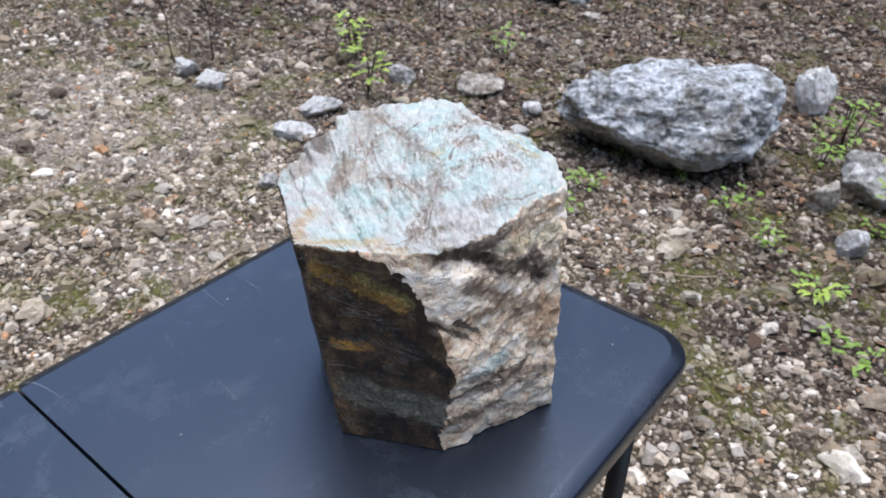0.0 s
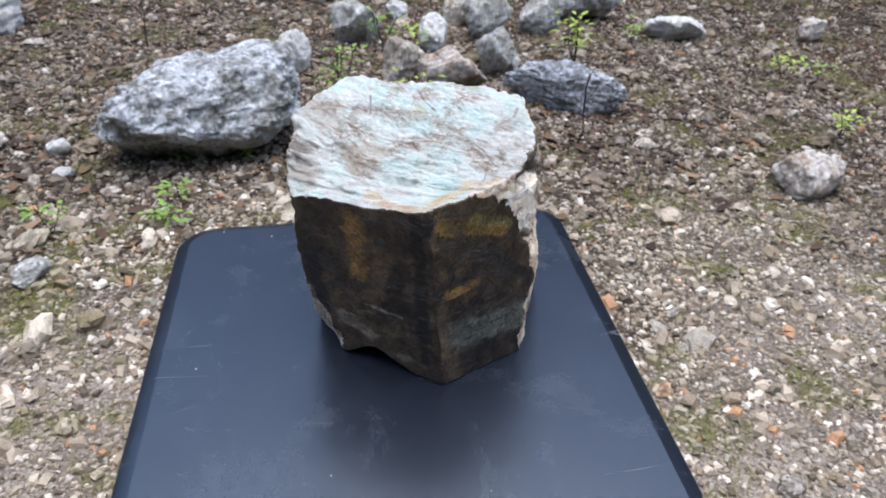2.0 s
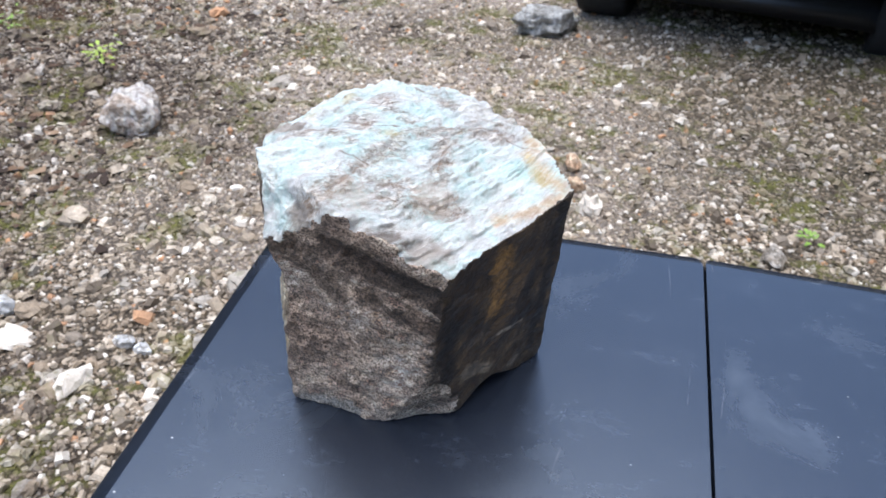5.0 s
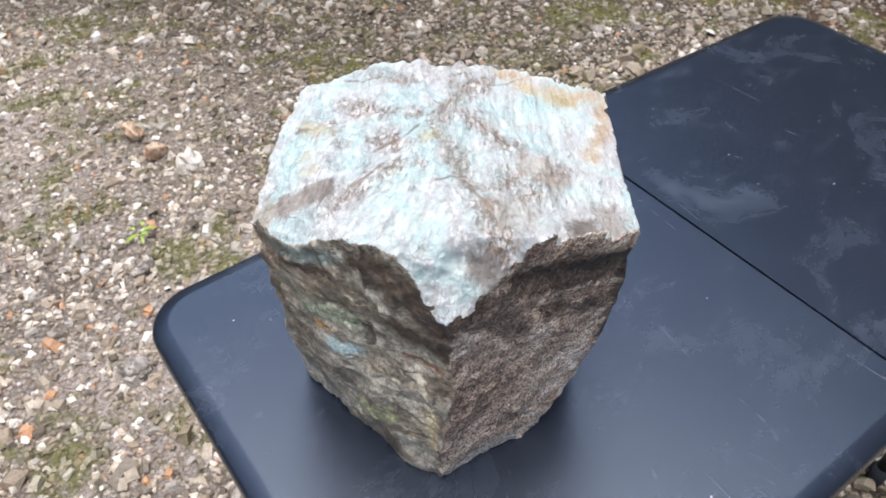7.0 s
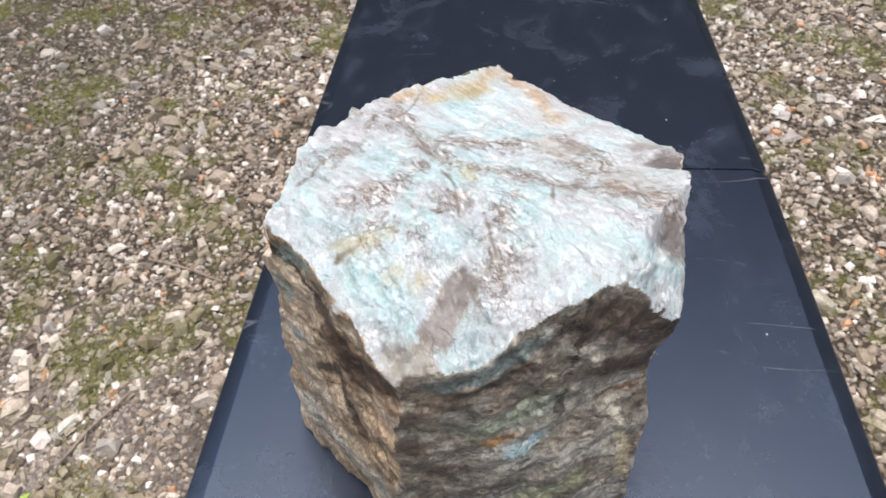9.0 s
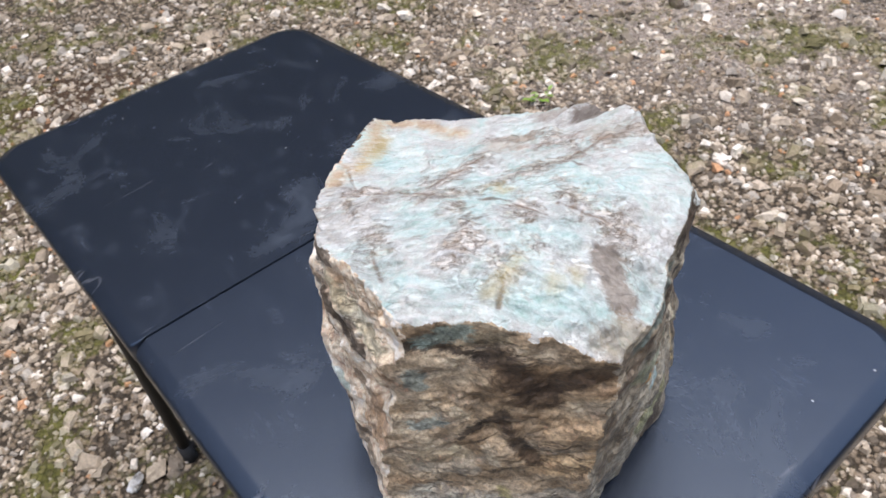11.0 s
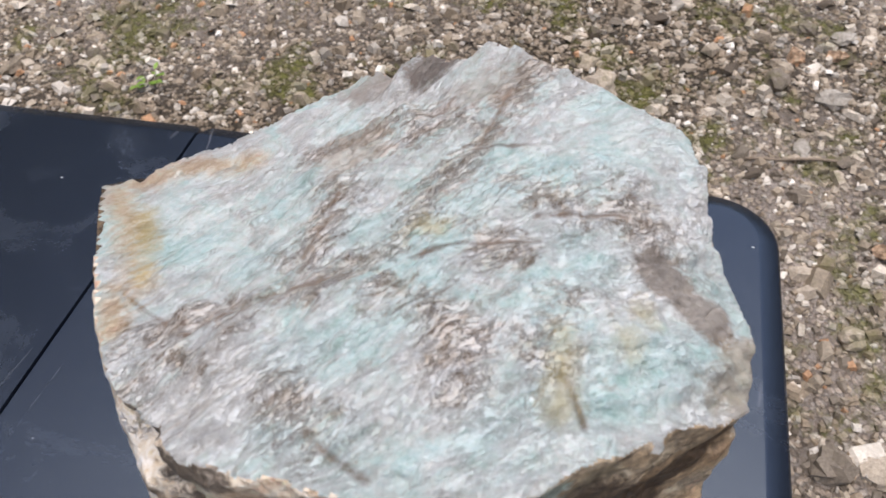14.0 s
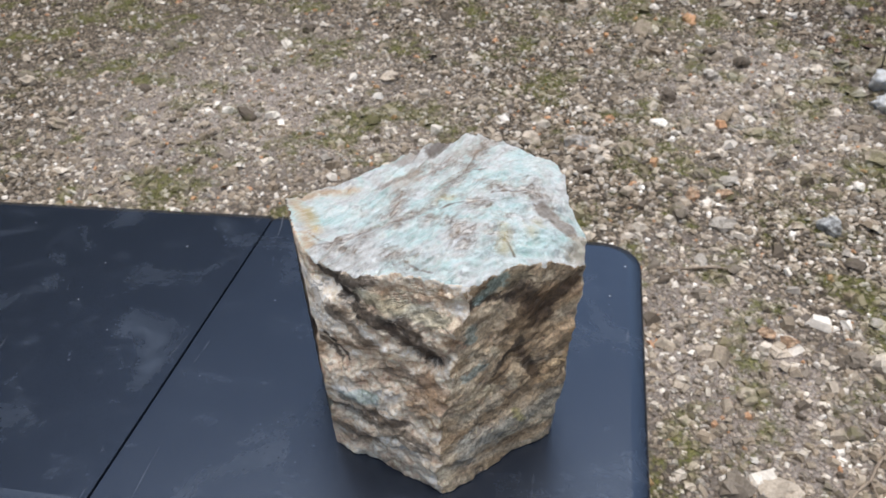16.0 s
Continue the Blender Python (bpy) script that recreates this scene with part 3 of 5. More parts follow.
def panel(x0, x1, r_left, r_right, hinge):
    """Half of the top: flat field, sloping rim, rounded edge, skirt, underside."""
    bm = bmesh.new()
    loops = []
    for inset, z in ((0.021, 0.0), (0.0185, -0.0010), (0.004, -0.0050), (0.0012, -0.0075), (0.0, -0.011), (0.0005, -0.034), (0.003, -0.038), (0.03, -0.038)):
        loops.append([bm.verts.new((x, y, table_height(x) + z)) for x, y in outline(x0, x1, r_left, r_right, inset, hinge)])
    for a, b in zip(loops, loops[1:]):
        for i in range(len(a)):
            j = (i + 1) % len(a)
            bm.faces.new((a[i], a[j], b[j], b[i]))
    bm.faces.new(loops[0])
    bm.faces.new(list(reversed(loops[-1])))
    return bm


def folding_table():
    table = thing("folding_table", pose(0, 0, 0), "black plastic fold-in-half table with steel legs on gravel", "table")
    part("tabletop_half", panel(0.0, HALF - 0.0008, 0.062, 0.014, "right"), PLASTIC, table, "scuffed black plastic panel")
    part("tabletop_half", panel(HALF + 0.0008, 2 * HALF, 0.014, 0.062, "left"), PLASTIC, table, "dusty black plastic panel")
    under = TABLE_H - 0.05
    for side, x in ((1, 0.12), (-1, 1.11)):
        for y in (0.04, TABLE_W - 0.035):
            low = at_ground(x, y) + 0.018
            leg = part("leg", tube(bmesh.new(), [(x, y, under), (x, y, low)], 0.0135), BLACK_STEEL, table)
            part("foot_cap", tube(bmesh.new(), [(x, y, low - 0.03), (x, y, low + 0.03)], 0.0165), RUBBER, leg, "black plastic foot cap")
        part("floor_bar", tube(bmesh.new(), [(x, 0.04, at_ground(x, 0.04) + 0.03), (x, TABLE_W - 0.035, at_ground(x, 0.57) + 0.03)], 0.0105), BLACK_STEEL, table)
        part("brace", tube(bmesh.new(), [(x, 0.305, 0.45), (x + side * 0.30, 0.305, under + 0.005)], 0.009), BLACK_STEEL, table)
        part("upper_bar", tube(bmesh.new(), [(x, 0.04, 0.45), (x, TABLE_W - 0.035, 0.45)], 0.009), BLACK_STEEL, table)
        part("pivot_bar", tube(bmesh.new(), [(x, 0.03, under), (x, TABLE_W - 0.03, under)], 0.0135), BLACK_STEEL, table)
    for y in (0.12, TABLE_W - 0.12):
        bm = bmesh.new()
        bmesh.ops.create_cube(bm, size=1, matrix=Matrix.LocRotScale((HALF, y, TABLE_H + HOG - 0.042), None, (0.09, 0.05, 0.006)))
        part("hinge", bm, BLACK_STEEL, table)
    # unseen strip, added so that no light shows through the joint
    bm = bmesh.new()
    bmesh.ops.create_cube(bm, size=1, matrix=Matrix.LocRotScale((HALF, TABLE_W / 2, TABLE_H + HOG - 0.034), None, (0.012, TABLE_W - 0.01, 0.004)))
    part("joint_light_stop", bm, RUBBER, table, "black strip added to keep the joint gap dark")
    return table


folding_table()

# ---- crystal ----
CORE = np.array((0.25, 0.345, 0.88))


def cube_sphere(n):
    """Directions on a sphere and quads, from a cube cut n times each way."""
    t = np.tan(np.linspace(-math.pi / 4, math.pi / 4, n))
    u, v = np.meshgrid(t, t, indexing="ij")
    u, v, one = u.ravel(), v.ravel(), np.ones(n * n)
    sides = [(one, u, v), (-one, v, u), (v, one, u), (u, -one, v), (u, v, one), (v, u, -one)]
    dirs = np.concatenate([np.stack(s, 1) for s in sides])
    quads = np.concatenate([grid_faces(n, n) + n * n * i for i in range(6)])
    key = np.round(dirs / np.abs(dirs).max(1, keepdims=True), 6)
    _, first, back = np.unique(key, axis=0, return_index=True, return_inverse=True)
    dirs = dirs[first]
    return dirs / np.linalg.norm(dirs, axis=1, keepdims=True), back.ravel()[quads]


# each facet: three points on it, coarse and fine roughness in metres, material
FACETS = {
    "amber": ((0.428, 0.341, 1.012), (0.370, 0.455, 1.002), (0.387, 0.416, 0.755), 0.0010, 0.0005, 1),
    "dark": ((0.333, 0.203, 0.986), (0.428, 0.341, 1.012), (0.369, 0.298, 0.755), 0.0016, 0.0006, 6),
    "broken": ((0.372, 0.459, 1.002), (0.192, 0.496, 1.026), (0.285, 0.508, 0.755), 0.0050, 0.0022, 2),
    "undercut": ((0.349, 0.470, 0.755), (0.231, 0.515, 0.755), (0.366, 0.477, 0.893), 0.0030, 0.0018, 2),
    "brown": ((0.192, 0.491, 1.026), (0.088, 0.394, 0.988), (0.158, 0.455, 0.757), 0.0035, 0.0010, 3),
    "mossy": ((0.088, 0.394, 0.988), (0.120, 0.383, 0.755), (0.134, 0.300, 0.755), 0.0030, 0.0010, 4),
    "brown_west": ((0.098, 0.341, 0.990), (0.157, 0.214, 1.000), (0.149, 0.241, 0.755), 0.0030, 0.0012, 4),
    "rough": ((0.158, 0.216, 1.000), (0.333, 0.202, 0.986), (0.250, 0.220, 0.755), 0.0022, 0.0016, 5),
    "heel": ((0.266, 0.221, 0.755), (0.340, 0.257, 0.755), (0.327, 0.198, 0.905), 0.0030, 0.0015, 5),
    "chip": ((0.300, 0.205, 1.018), (0.338, 0.203, 0.990), (0.405, 0.300, 1.013), 0.0040, 0.0025, 0),
    "corner": ((0.168, 0.217, 0.998), (0.220, 0.207, 1.027), (0.135, 0.260, 1.030), 0.0030, 0.0018, 0),
    "foot": ((0.0, 0.3, 0.7555), (0.613, 0.3, 0.7655), (0.0, 0.4, 0.7555), 0.0, 0.0, 5),
}
# the curve on the amber face along which the shell-shaped break starts
BREAK = ((0.423, 0.352, 1.019), (0.395, 0.407, 1.011), (0.386, 0.424, 1.000), (0.379, 0.438, 0.984), (0.372, 0.450, 0.964), (0.365, 0.464, 0.930), (0.357, 0.478, 0.886), (0.355, 0.482, 0.850))


def facet_plane(a, b, c):
    a, b, c = (np.array(p) for p in (a, b, c))
    normal = np.cross(b - a, c - a)
    normal /= np.linalg.norm(normal)
    away = float(normal @ (a - CORE))
    return (normal, away) if away > 0 else (-normal, -away)


# how the broken top rises and falls over x and y about the crystal's middle: (power of x, power of y): factor
TOP = {(0, 0): 0.282, (0, 1): 0.031, (0, 2): -0.417, (1, 0): -0.264, (1, 1): 1.0, (1, 2): 2.28, (2, 0): -1.13, (2, 1): -2.2, (3, 0): 11.15}
MIDDLE = np.array((0.25, 0.345, 0.755))
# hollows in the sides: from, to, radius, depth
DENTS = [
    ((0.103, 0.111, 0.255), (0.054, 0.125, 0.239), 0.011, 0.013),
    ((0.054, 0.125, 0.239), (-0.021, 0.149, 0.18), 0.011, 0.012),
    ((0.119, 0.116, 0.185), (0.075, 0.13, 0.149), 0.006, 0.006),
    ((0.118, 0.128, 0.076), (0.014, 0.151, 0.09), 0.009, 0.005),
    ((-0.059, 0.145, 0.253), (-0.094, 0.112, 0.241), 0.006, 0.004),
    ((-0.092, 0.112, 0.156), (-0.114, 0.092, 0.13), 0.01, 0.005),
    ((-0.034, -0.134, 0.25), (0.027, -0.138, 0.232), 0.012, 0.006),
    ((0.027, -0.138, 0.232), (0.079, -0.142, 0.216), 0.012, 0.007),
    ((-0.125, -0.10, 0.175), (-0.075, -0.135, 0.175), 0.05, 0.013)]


def top_height(x, y):
    x, y = np.clip(x, -0.17, 0.18), np.clip(y, -0.16, 0.16)
    return sum(factor * x ** i * y ** j for (i, j), factor in TOP.items())


def feldspar_crystal():
    dirs, quads = cube_sphere(240)
    reach, edge, index = np.full(len(dirs), 9.0), np.full(len(dirs), 9.0), np.zeros(len(dirs), int)
    planes = [(*facet_plane(*f[:3]), *f[3:]) for f in FACETS.values()]
    hollow, bulge = list(FACETS).index("mossy"), list(FACETS).index("broken")
    amber = facet_plane(*FACETS["amber"][:3])[0]
    for before, point, after, lean in zip(BREAK, BREAK[1:], BREAK[2:], (0.96, 0.96, 0.96, 0.95, 0.93, 0.90)):
        along = np.subtract(after, before) / np.linalg.norm(np.subtract(after, before))
        out = np.cross(along, amber)
        normal = lean * amber + math.sqrt(1 - lean ** 2) * out * np.sign(out @ (0.0, 0.6, 0.8))
        normal /= np.linalg.norm(normal)
        planes.append((normal, float(normal @ (np.array(point) - CORE)), 0.0014, 0.0012, 2))
    hull = np.full(len(dirs), 9.0)
    for normal, away, *_ in planes:
        slope = dirs @ normal
        hull = np.minimum(hull, np.where(slope > 0.02, away / np.maximum(slope, 0.02), 9.0))
    for seed, (normal, away, coarse, fine, mat) in enumerate(planes):
        slope = dirs @ normal
        first = np.where(slope > 0.02, away / np.maximum(slope, 0.02), 9.0)
        some = np.where(first < hull + 0.05)[0]        # where this facet can show
        slope, place = slope[some], dirs[some] * np.minimum(first[some], 0.5)[:, None]
        bump = coarse * fractal(place, 22, 3, 40 + 7 * seed) + fine * fractal(place, 110, 3, 90 + 7 * seed)
        if seed == hollow:         # the brown part of this face lies deeper than the green part
            at = CORE + place
            step = np.clip((0.318 - at[:, 1]) / 0.012, 0, 1) * np.clip((at[:, 2] - 0.83) / 0.06, 0, 1)
            bump -= 0.007 * step * step * (3 - 2 * step)
        if seed == bulge:          # swelling half way down
            z = CORE[2] + place[:, 2]
            bump += 0.006 * np.exp(-((z - 0.87) / 0.05) ** 2) + 0.010 * np.exp(-((place[:, 0] - 0.03) / 0.06) ** 2) * np.clip((z - 0.9) / 0.08, 0, 1)
        if coarse > 0.0029:        # broken feldspar steps down in ledges
            turned = np.stack([place[:, 0] * 0.94 + place[:, 1] * 0.34, place[:, 1] * 0.94 - place[:, 0] * 0.34, place[:, 2] + 0.35 * place[:, 0]], 1)
            ledge = fractal(turned * (0.45, 1.7, 1.3), 36, 4, 11 + seed)
            bump += 0.6 * coarse * (np.abs(ledge) ** 0.5) * np.sign(ledge)
        d = np.where(slope > 0.02, (away + bump) / np.maximum(slope, 0.02), 9.0)
        seam = d + 0.0003 * fractal(dirs[some], 40, 2, 300 + seed)
        index[some], edge[some] = np.where(seam < edge[some], mat, index[some]), np.minimum(edge[some], seam)
        reach[some] = np.minimum(reach[some], d)
    # the broken top: a low dome in thin flakes that follow the fanning cleavage
    up = np.where(dirs[:, 2] > 0.3)[0]
    ways, low = dirs[up], CORE - MIDDLE
    d = 0.16 / ways[:, 2]
    for _ in range(14):
        at = low + ways * np.minimum(d, 0.4)[:, None]
        d = 0.5 * d + 0.5 * (top_height(at[:, 0], at[:, 1]) - low[2]) / ways[:, 2]
    at = low + ways * np.minimum(d, 0.4)[:, None]
    fan = at[:, 1] - at[:, 0] - 2.65 * at[:, 0] ** 2
    sheet = np.stack([at[:, 0] * 20, fan * 34, np.zeros(len(at))], 1)
    flakes = fractal(sheet, 1.0, 3, 21)
    bump = 0.0020 * np.sign(flakes) * np.abs(flakes) ** 0.45 + 0.0016 * fractal(sheet, 3.1, 3, 33) + 0.0012 * fractal(at, 150, 3, 35) + 0.0030 * fractal(at, 26, 3, 37)
    rim = np.exp(-((at[:, 1] + 0.13) / 0.022) ** 2) * (at[:, 0] > -0.09) * np.clip((0.075 - at[:, 0]) / 0.03, 0, 1)      # splinters along the edge over the rough face
    bump += rim * (0.0065 * fractal(sheet, 2.0, 3, 51) + 0.009 * np.exp(-((at[:, 0] - 0.01) / 0.05) ** 2))
    d += bump / np.maximum(ways[:, 2], 0.35)
    seam = d + 0.0003 * fractal(ways, 40, 2, 399)
    index[up], edge[up] = np.where(seam < edge[up], 0, index[up]), np.minimum(edge[up], seam)
    reach[up] = np.minimum(reach[up], d)
    count = np.bincount(quads.ravel(), minlength=len(dirs))
    mean = np.bincount(quads.ravel(), np.repeat(reach[quads].mean(1), 4), len(dirs)) / count
    reach = 0.4 * reach + 0.6 * mean       # worn ridges
    place = CORE - MIDDLE + dirs * reach[:, None]
    fret = 1 + 0.25 * fractal(place, 40, 3, 61)
    for start, end, radius, depth in DENTS:
        start, along = np.array(start), np.subtract(end, start)
        way = np.clip((place - start) @ along / max(along @ along, 1e-9), 0, 1)
        off = np.linalg.norm(place - start - way[:, None] * along, axis=1) * fret / radius
        reach = reach - np.where(index == 0, 0.25, 1.0) * depth * np.exp(-off ** 2)
    verts = CORE + dirs * reach[:, None]
    # an arch under the foot of the dark face
    gap = np.hypot(verts[:, 0] - 0.368, verts[:, 1] - 0.285) / 0.042
    verts[:, 2] = np.maximum(verts[:, 2], TABLE_H + 0.0005 + HOG * verts[:, 0] / HALF + 0.03 * np.exp(-gap ** 2 * 1.5) * (gap < 2))
    mats = [crystal_top_material(),
            crystal_side_material("smoky_amber_face", ((0.014, 0.008, 0.005), (0.05, 0.03, 0.016), (0.13, 0.084, 0.044)), (20, 20, 12), AMBER, (0.89, 0.45, 0), 0.38, 0.0024, contrast=0.9, cracks=0.8, loose=0.035),
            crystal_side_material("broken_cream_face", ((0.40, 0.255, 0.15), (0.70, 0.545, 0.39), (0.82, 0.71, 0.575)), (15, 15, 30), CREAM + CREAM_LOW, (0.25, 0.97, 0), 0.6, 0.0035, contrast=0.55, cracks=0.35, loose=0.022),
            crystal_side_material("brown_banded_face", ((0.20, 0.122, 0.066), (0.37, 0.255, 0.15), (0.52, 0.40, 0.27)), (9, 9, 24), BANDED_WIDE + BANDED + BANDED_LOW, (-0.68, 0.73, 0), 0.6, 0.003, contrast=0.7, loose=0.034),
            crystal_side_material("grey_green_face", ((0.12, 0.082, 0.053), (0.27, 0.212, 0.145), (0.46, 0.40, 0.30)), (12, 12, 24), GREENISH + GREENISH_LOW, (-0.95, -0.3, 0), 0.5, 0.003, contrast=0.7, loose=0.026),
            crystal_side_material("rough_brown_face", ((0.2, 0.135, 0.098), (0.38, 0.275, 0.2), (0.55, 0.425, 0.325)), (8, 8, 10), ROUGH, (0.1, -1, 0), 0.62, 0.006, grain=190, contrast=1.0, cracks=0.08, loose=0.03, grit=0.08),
            crystal_side_material("smoky_brown_face", ((0.015, 0.009, 0.006), (0.048, 0.03, 0.017), (0.105, 0.07, 0.04)), (22, 22, 10), SMOKY_DARK, (0.82, -0.57, 0), 0.42, 0.0024, contrast=0.9, cracks=0.7, loose=0.03)]
    side = np.sort(index[quads], 1)[:, 2]
    me = mesh_from("mineral_crystal", verts - np.array((0.25, 0.345, TABLE_H)), quads, True, mats, side)
    flat = (verts - MIDDLE)[:, :2]
    for name, rows, radius in (("tan_belt", BELTS, 0.008), ("crack", CRACKS, 0.0012), ("aqua_patch", AQUAS, 0.011), ("amber_rim", AMBERS, 0.0075), ("yellow_stain", YELLOWS, 0.0045), ("grey_skin", SKIN, 0.0105)):
        near = np.full(len(verts), 9.0)
        for ax, ay, bx, by in rows:
            start, along = np.array((ax, ay)), np.array((bx - ax, by - ay))
            way = np.clip((flat - start) @ along / max(along @ along, 1e-9), 0, 1)
            near = np.minimum(near, np.linalg.norm(flat - start - way[:, None] * along, axis=1))
        me.attributes.new(name, "FLOAT", "POINT").data.foreach_set("value", (near - radius).astype(np.float32))
    ob = new("mineral_crystal", me)
    ob.matrix_basis = pose(0.25, 0.345, TABLE_H)
    return tagged(ob, "large blue-green and white feldspar crystal, brown sides, on the table", "mineral")


# streaks on the side faces: from, to, radius, colour, strength
# near-black rows of CREAM and CREAM_LOW paint the shade inside the groove
CREAM = [
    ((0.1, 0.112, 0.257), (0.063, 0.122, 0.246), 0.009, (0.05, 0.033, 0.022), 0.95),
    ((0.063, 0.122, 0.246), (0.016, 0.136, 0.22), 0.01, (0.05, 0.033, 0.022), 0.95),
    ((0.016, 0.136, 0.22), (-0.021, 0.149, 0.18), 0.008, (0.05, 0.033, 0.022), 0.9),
    ((0.081, 0.12, 0.225), (0.046, 0.132, 0.194), 0.01, (0.2, 0.125, 0.07), 0.8),
    ((0.047, 0.125, 0.251), (-0.035, 0.145, 0.237), 0.009, (0.34, 0.33, 0.22), 0.6),
    ((0.133, 0.11, 0.208), (0.125, 0.117, 0.163), 0.007, (0.6, 0.34, 0.1), 0.8),
    ((0.118, 0.116, 0.187), (0.075, 0.13, 0.149), 0.003, (0.05, 0.033, 0.022), 0.8),
    ((0.124, 0.126, 0.082), (0.014, 0.15, 0.094), 0.008, (0.11, 0.07, 0.045), 0.85)]
CREAM_LOW = [
    ((0.103, 0.135, 0.049), (0.057, 0.145, 0.05), 0.009, (0.15, 0.1, 0.065), 0.8),
    ((0.075, 0.137, 0.084), (-0.014, 0.161, 0.061), 0.006, (0.2, 0.14, 0.09), 0.7),
    ((0.029, 0.139, 0.164), (-0.039, 0.156, 0.15), 0.006, (0.22, 0.15, 0.1), 0.75),
    ((0.079, 0.133, 0.11), (0.048, 0.14, 0.117), 0.011, (0.52, 0.62, 0.55), 0.75),
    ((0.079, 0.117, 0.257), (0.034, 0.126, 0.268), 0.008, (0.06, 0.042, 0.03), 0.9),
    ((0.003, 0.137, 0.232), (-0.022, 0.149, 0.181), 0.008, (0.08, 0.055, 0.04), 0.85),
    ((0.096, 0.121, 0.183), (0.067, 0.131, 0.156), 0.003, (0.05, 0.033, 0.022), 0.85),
    ((0.082, 0.133, 0.105), (-0.01, 0.158, 0.073), 0.009, (0.2, 0.14, 0.09), 0.75)]
BANDED_WIDE = [
    ((-0.05, 0.15, 0.062), (-0.088, 0.114, 0.06), 0.018, (0.58, 0.52, 0.41), 0.75),
    ((-0.09, 0.112, 0.045), (-0.14, 0.066, 0.05), 0.014, (0.56, 0.47, 0.33), 0.75),
    ((-0.125, 0.082, 0.154), (-0.15, 0.059, 0.165), 0.013, (0.50, 0.34, 0.20), 0.8),
    ((-0.122, 0.084, 0.115), (-0.149, 0.059, 0.12), 0.014, (0.53, 0.35, 0.19), 0.8),
    ((-0.05, 0.151, 0.115), (-0.071, 0.131, 0.12), 0.013, (0.52, 0.40, 0.25), 0.7),
    ((-0.077, 0.129, 0.258), (-0.103, 0.104, 0.26), 0.007, (0.42, 0.34, 0.22), 0.7)]
# dark rows: brown patches, with the hollows' shade put into the colour
BANDED = [
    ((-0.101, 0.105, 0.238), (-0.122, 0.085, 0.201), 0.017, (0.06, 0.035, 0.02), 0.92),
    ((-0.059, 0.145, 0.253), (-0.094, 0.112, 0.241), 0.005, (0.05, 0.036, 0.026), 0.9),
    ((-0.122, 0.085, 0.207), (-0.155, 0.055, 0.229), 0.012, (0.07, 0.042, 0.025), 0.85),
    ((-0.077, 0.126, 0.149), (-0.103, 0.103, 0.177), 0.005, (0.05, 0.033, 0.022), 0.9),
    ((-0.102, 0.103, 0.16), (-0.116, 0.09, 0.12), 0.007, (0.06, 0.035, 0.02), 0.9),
    ((-0.065, 0.139, 0.256), (-0.087, 0.119, 0.265), 0.007, (0.3, 0.38, 0.32), 0.8),
    ((-0.057, 0.146, 0.221), (-0.059, 0.144, 0.209), 0.008, (0.3, 0.36, 0.31), 0.75),
    ((-0.052, 0.149, 0.16), (-0.067, 0.136, 0.167), 0.007, (0.36, 0.43, 0.38), 0.7)]
BANDED_LOW = [
    ((-0.091, 0.113, 0.138), (-0.094, 0.11, 0.12), 0.006, (0.55, 0.44, 0.3), 0.85),
    ((-0.077, 0.127, 0.184), (-0.08, 0.124, 0.175), 0.004, (0.5, 0.4, 0.27), 0.8),
    ((-0.044, 0.155, 0.044), (-0.15, 0.058, 0.074), 0.013, (0.4, 0.35, 0.27), 0.7),
    ((-0.095, 0.108, 0.078), (-0.102, 0.101, 0.059), 0.006, (0.5, 0.42, 0.18), 0.75),
    ((-0.163, 0.048, 0.239), (-0.158, 0.051, 0.136), 0.004, (0.56, 0.48, 0.37), 0.7),
    ((-0.157, 0.054, 0.259), (-0.16, 0.051, 0.249), 0.007, (0.48, 0.29, 0.14), 0.8),
    ((-0.05, 0.151, 0.101), (-0.079, 0.123, 0.11), 0.008, (0.42, 0.36, 0.27), 0.6)]
GREENISH = [
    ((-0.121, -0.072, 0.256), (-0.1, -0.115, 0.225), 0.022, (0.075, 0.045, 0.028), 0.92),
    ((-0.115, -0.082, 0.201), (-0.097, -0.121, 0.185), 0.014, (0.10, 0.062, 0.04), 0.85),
    ((-0.158, 0.028, 0.233), (-0.137, -0.036, 0.252), 0.008, (0.16, 0.2, 0.17), 0.85),
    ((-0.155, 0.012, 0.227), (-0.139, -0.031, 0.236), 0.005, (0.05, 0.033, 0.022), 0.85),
    ((-0.148, 0.006, 0.18), (-0.132, -0.046, 0.187), 0.012, (0.36, 0.38, 0.25), 0.8),
    ((-0.144, -0.001, 0.155), (-0.142, -0.017, 0.164), 0.007, (0.52, 0.25, 0.06), 0.9),
    ((-0.138, -0.019, 0.139), (-0.133, -0.041, 0.145), 0.009, (0.5, 0.62, 0.56), 0.95),
    ((-0.135, -0.04, 0.241), (-0.125, -0.064, 0.276), 0.008, (0.14, 0.1, 0.066), 0.8)]
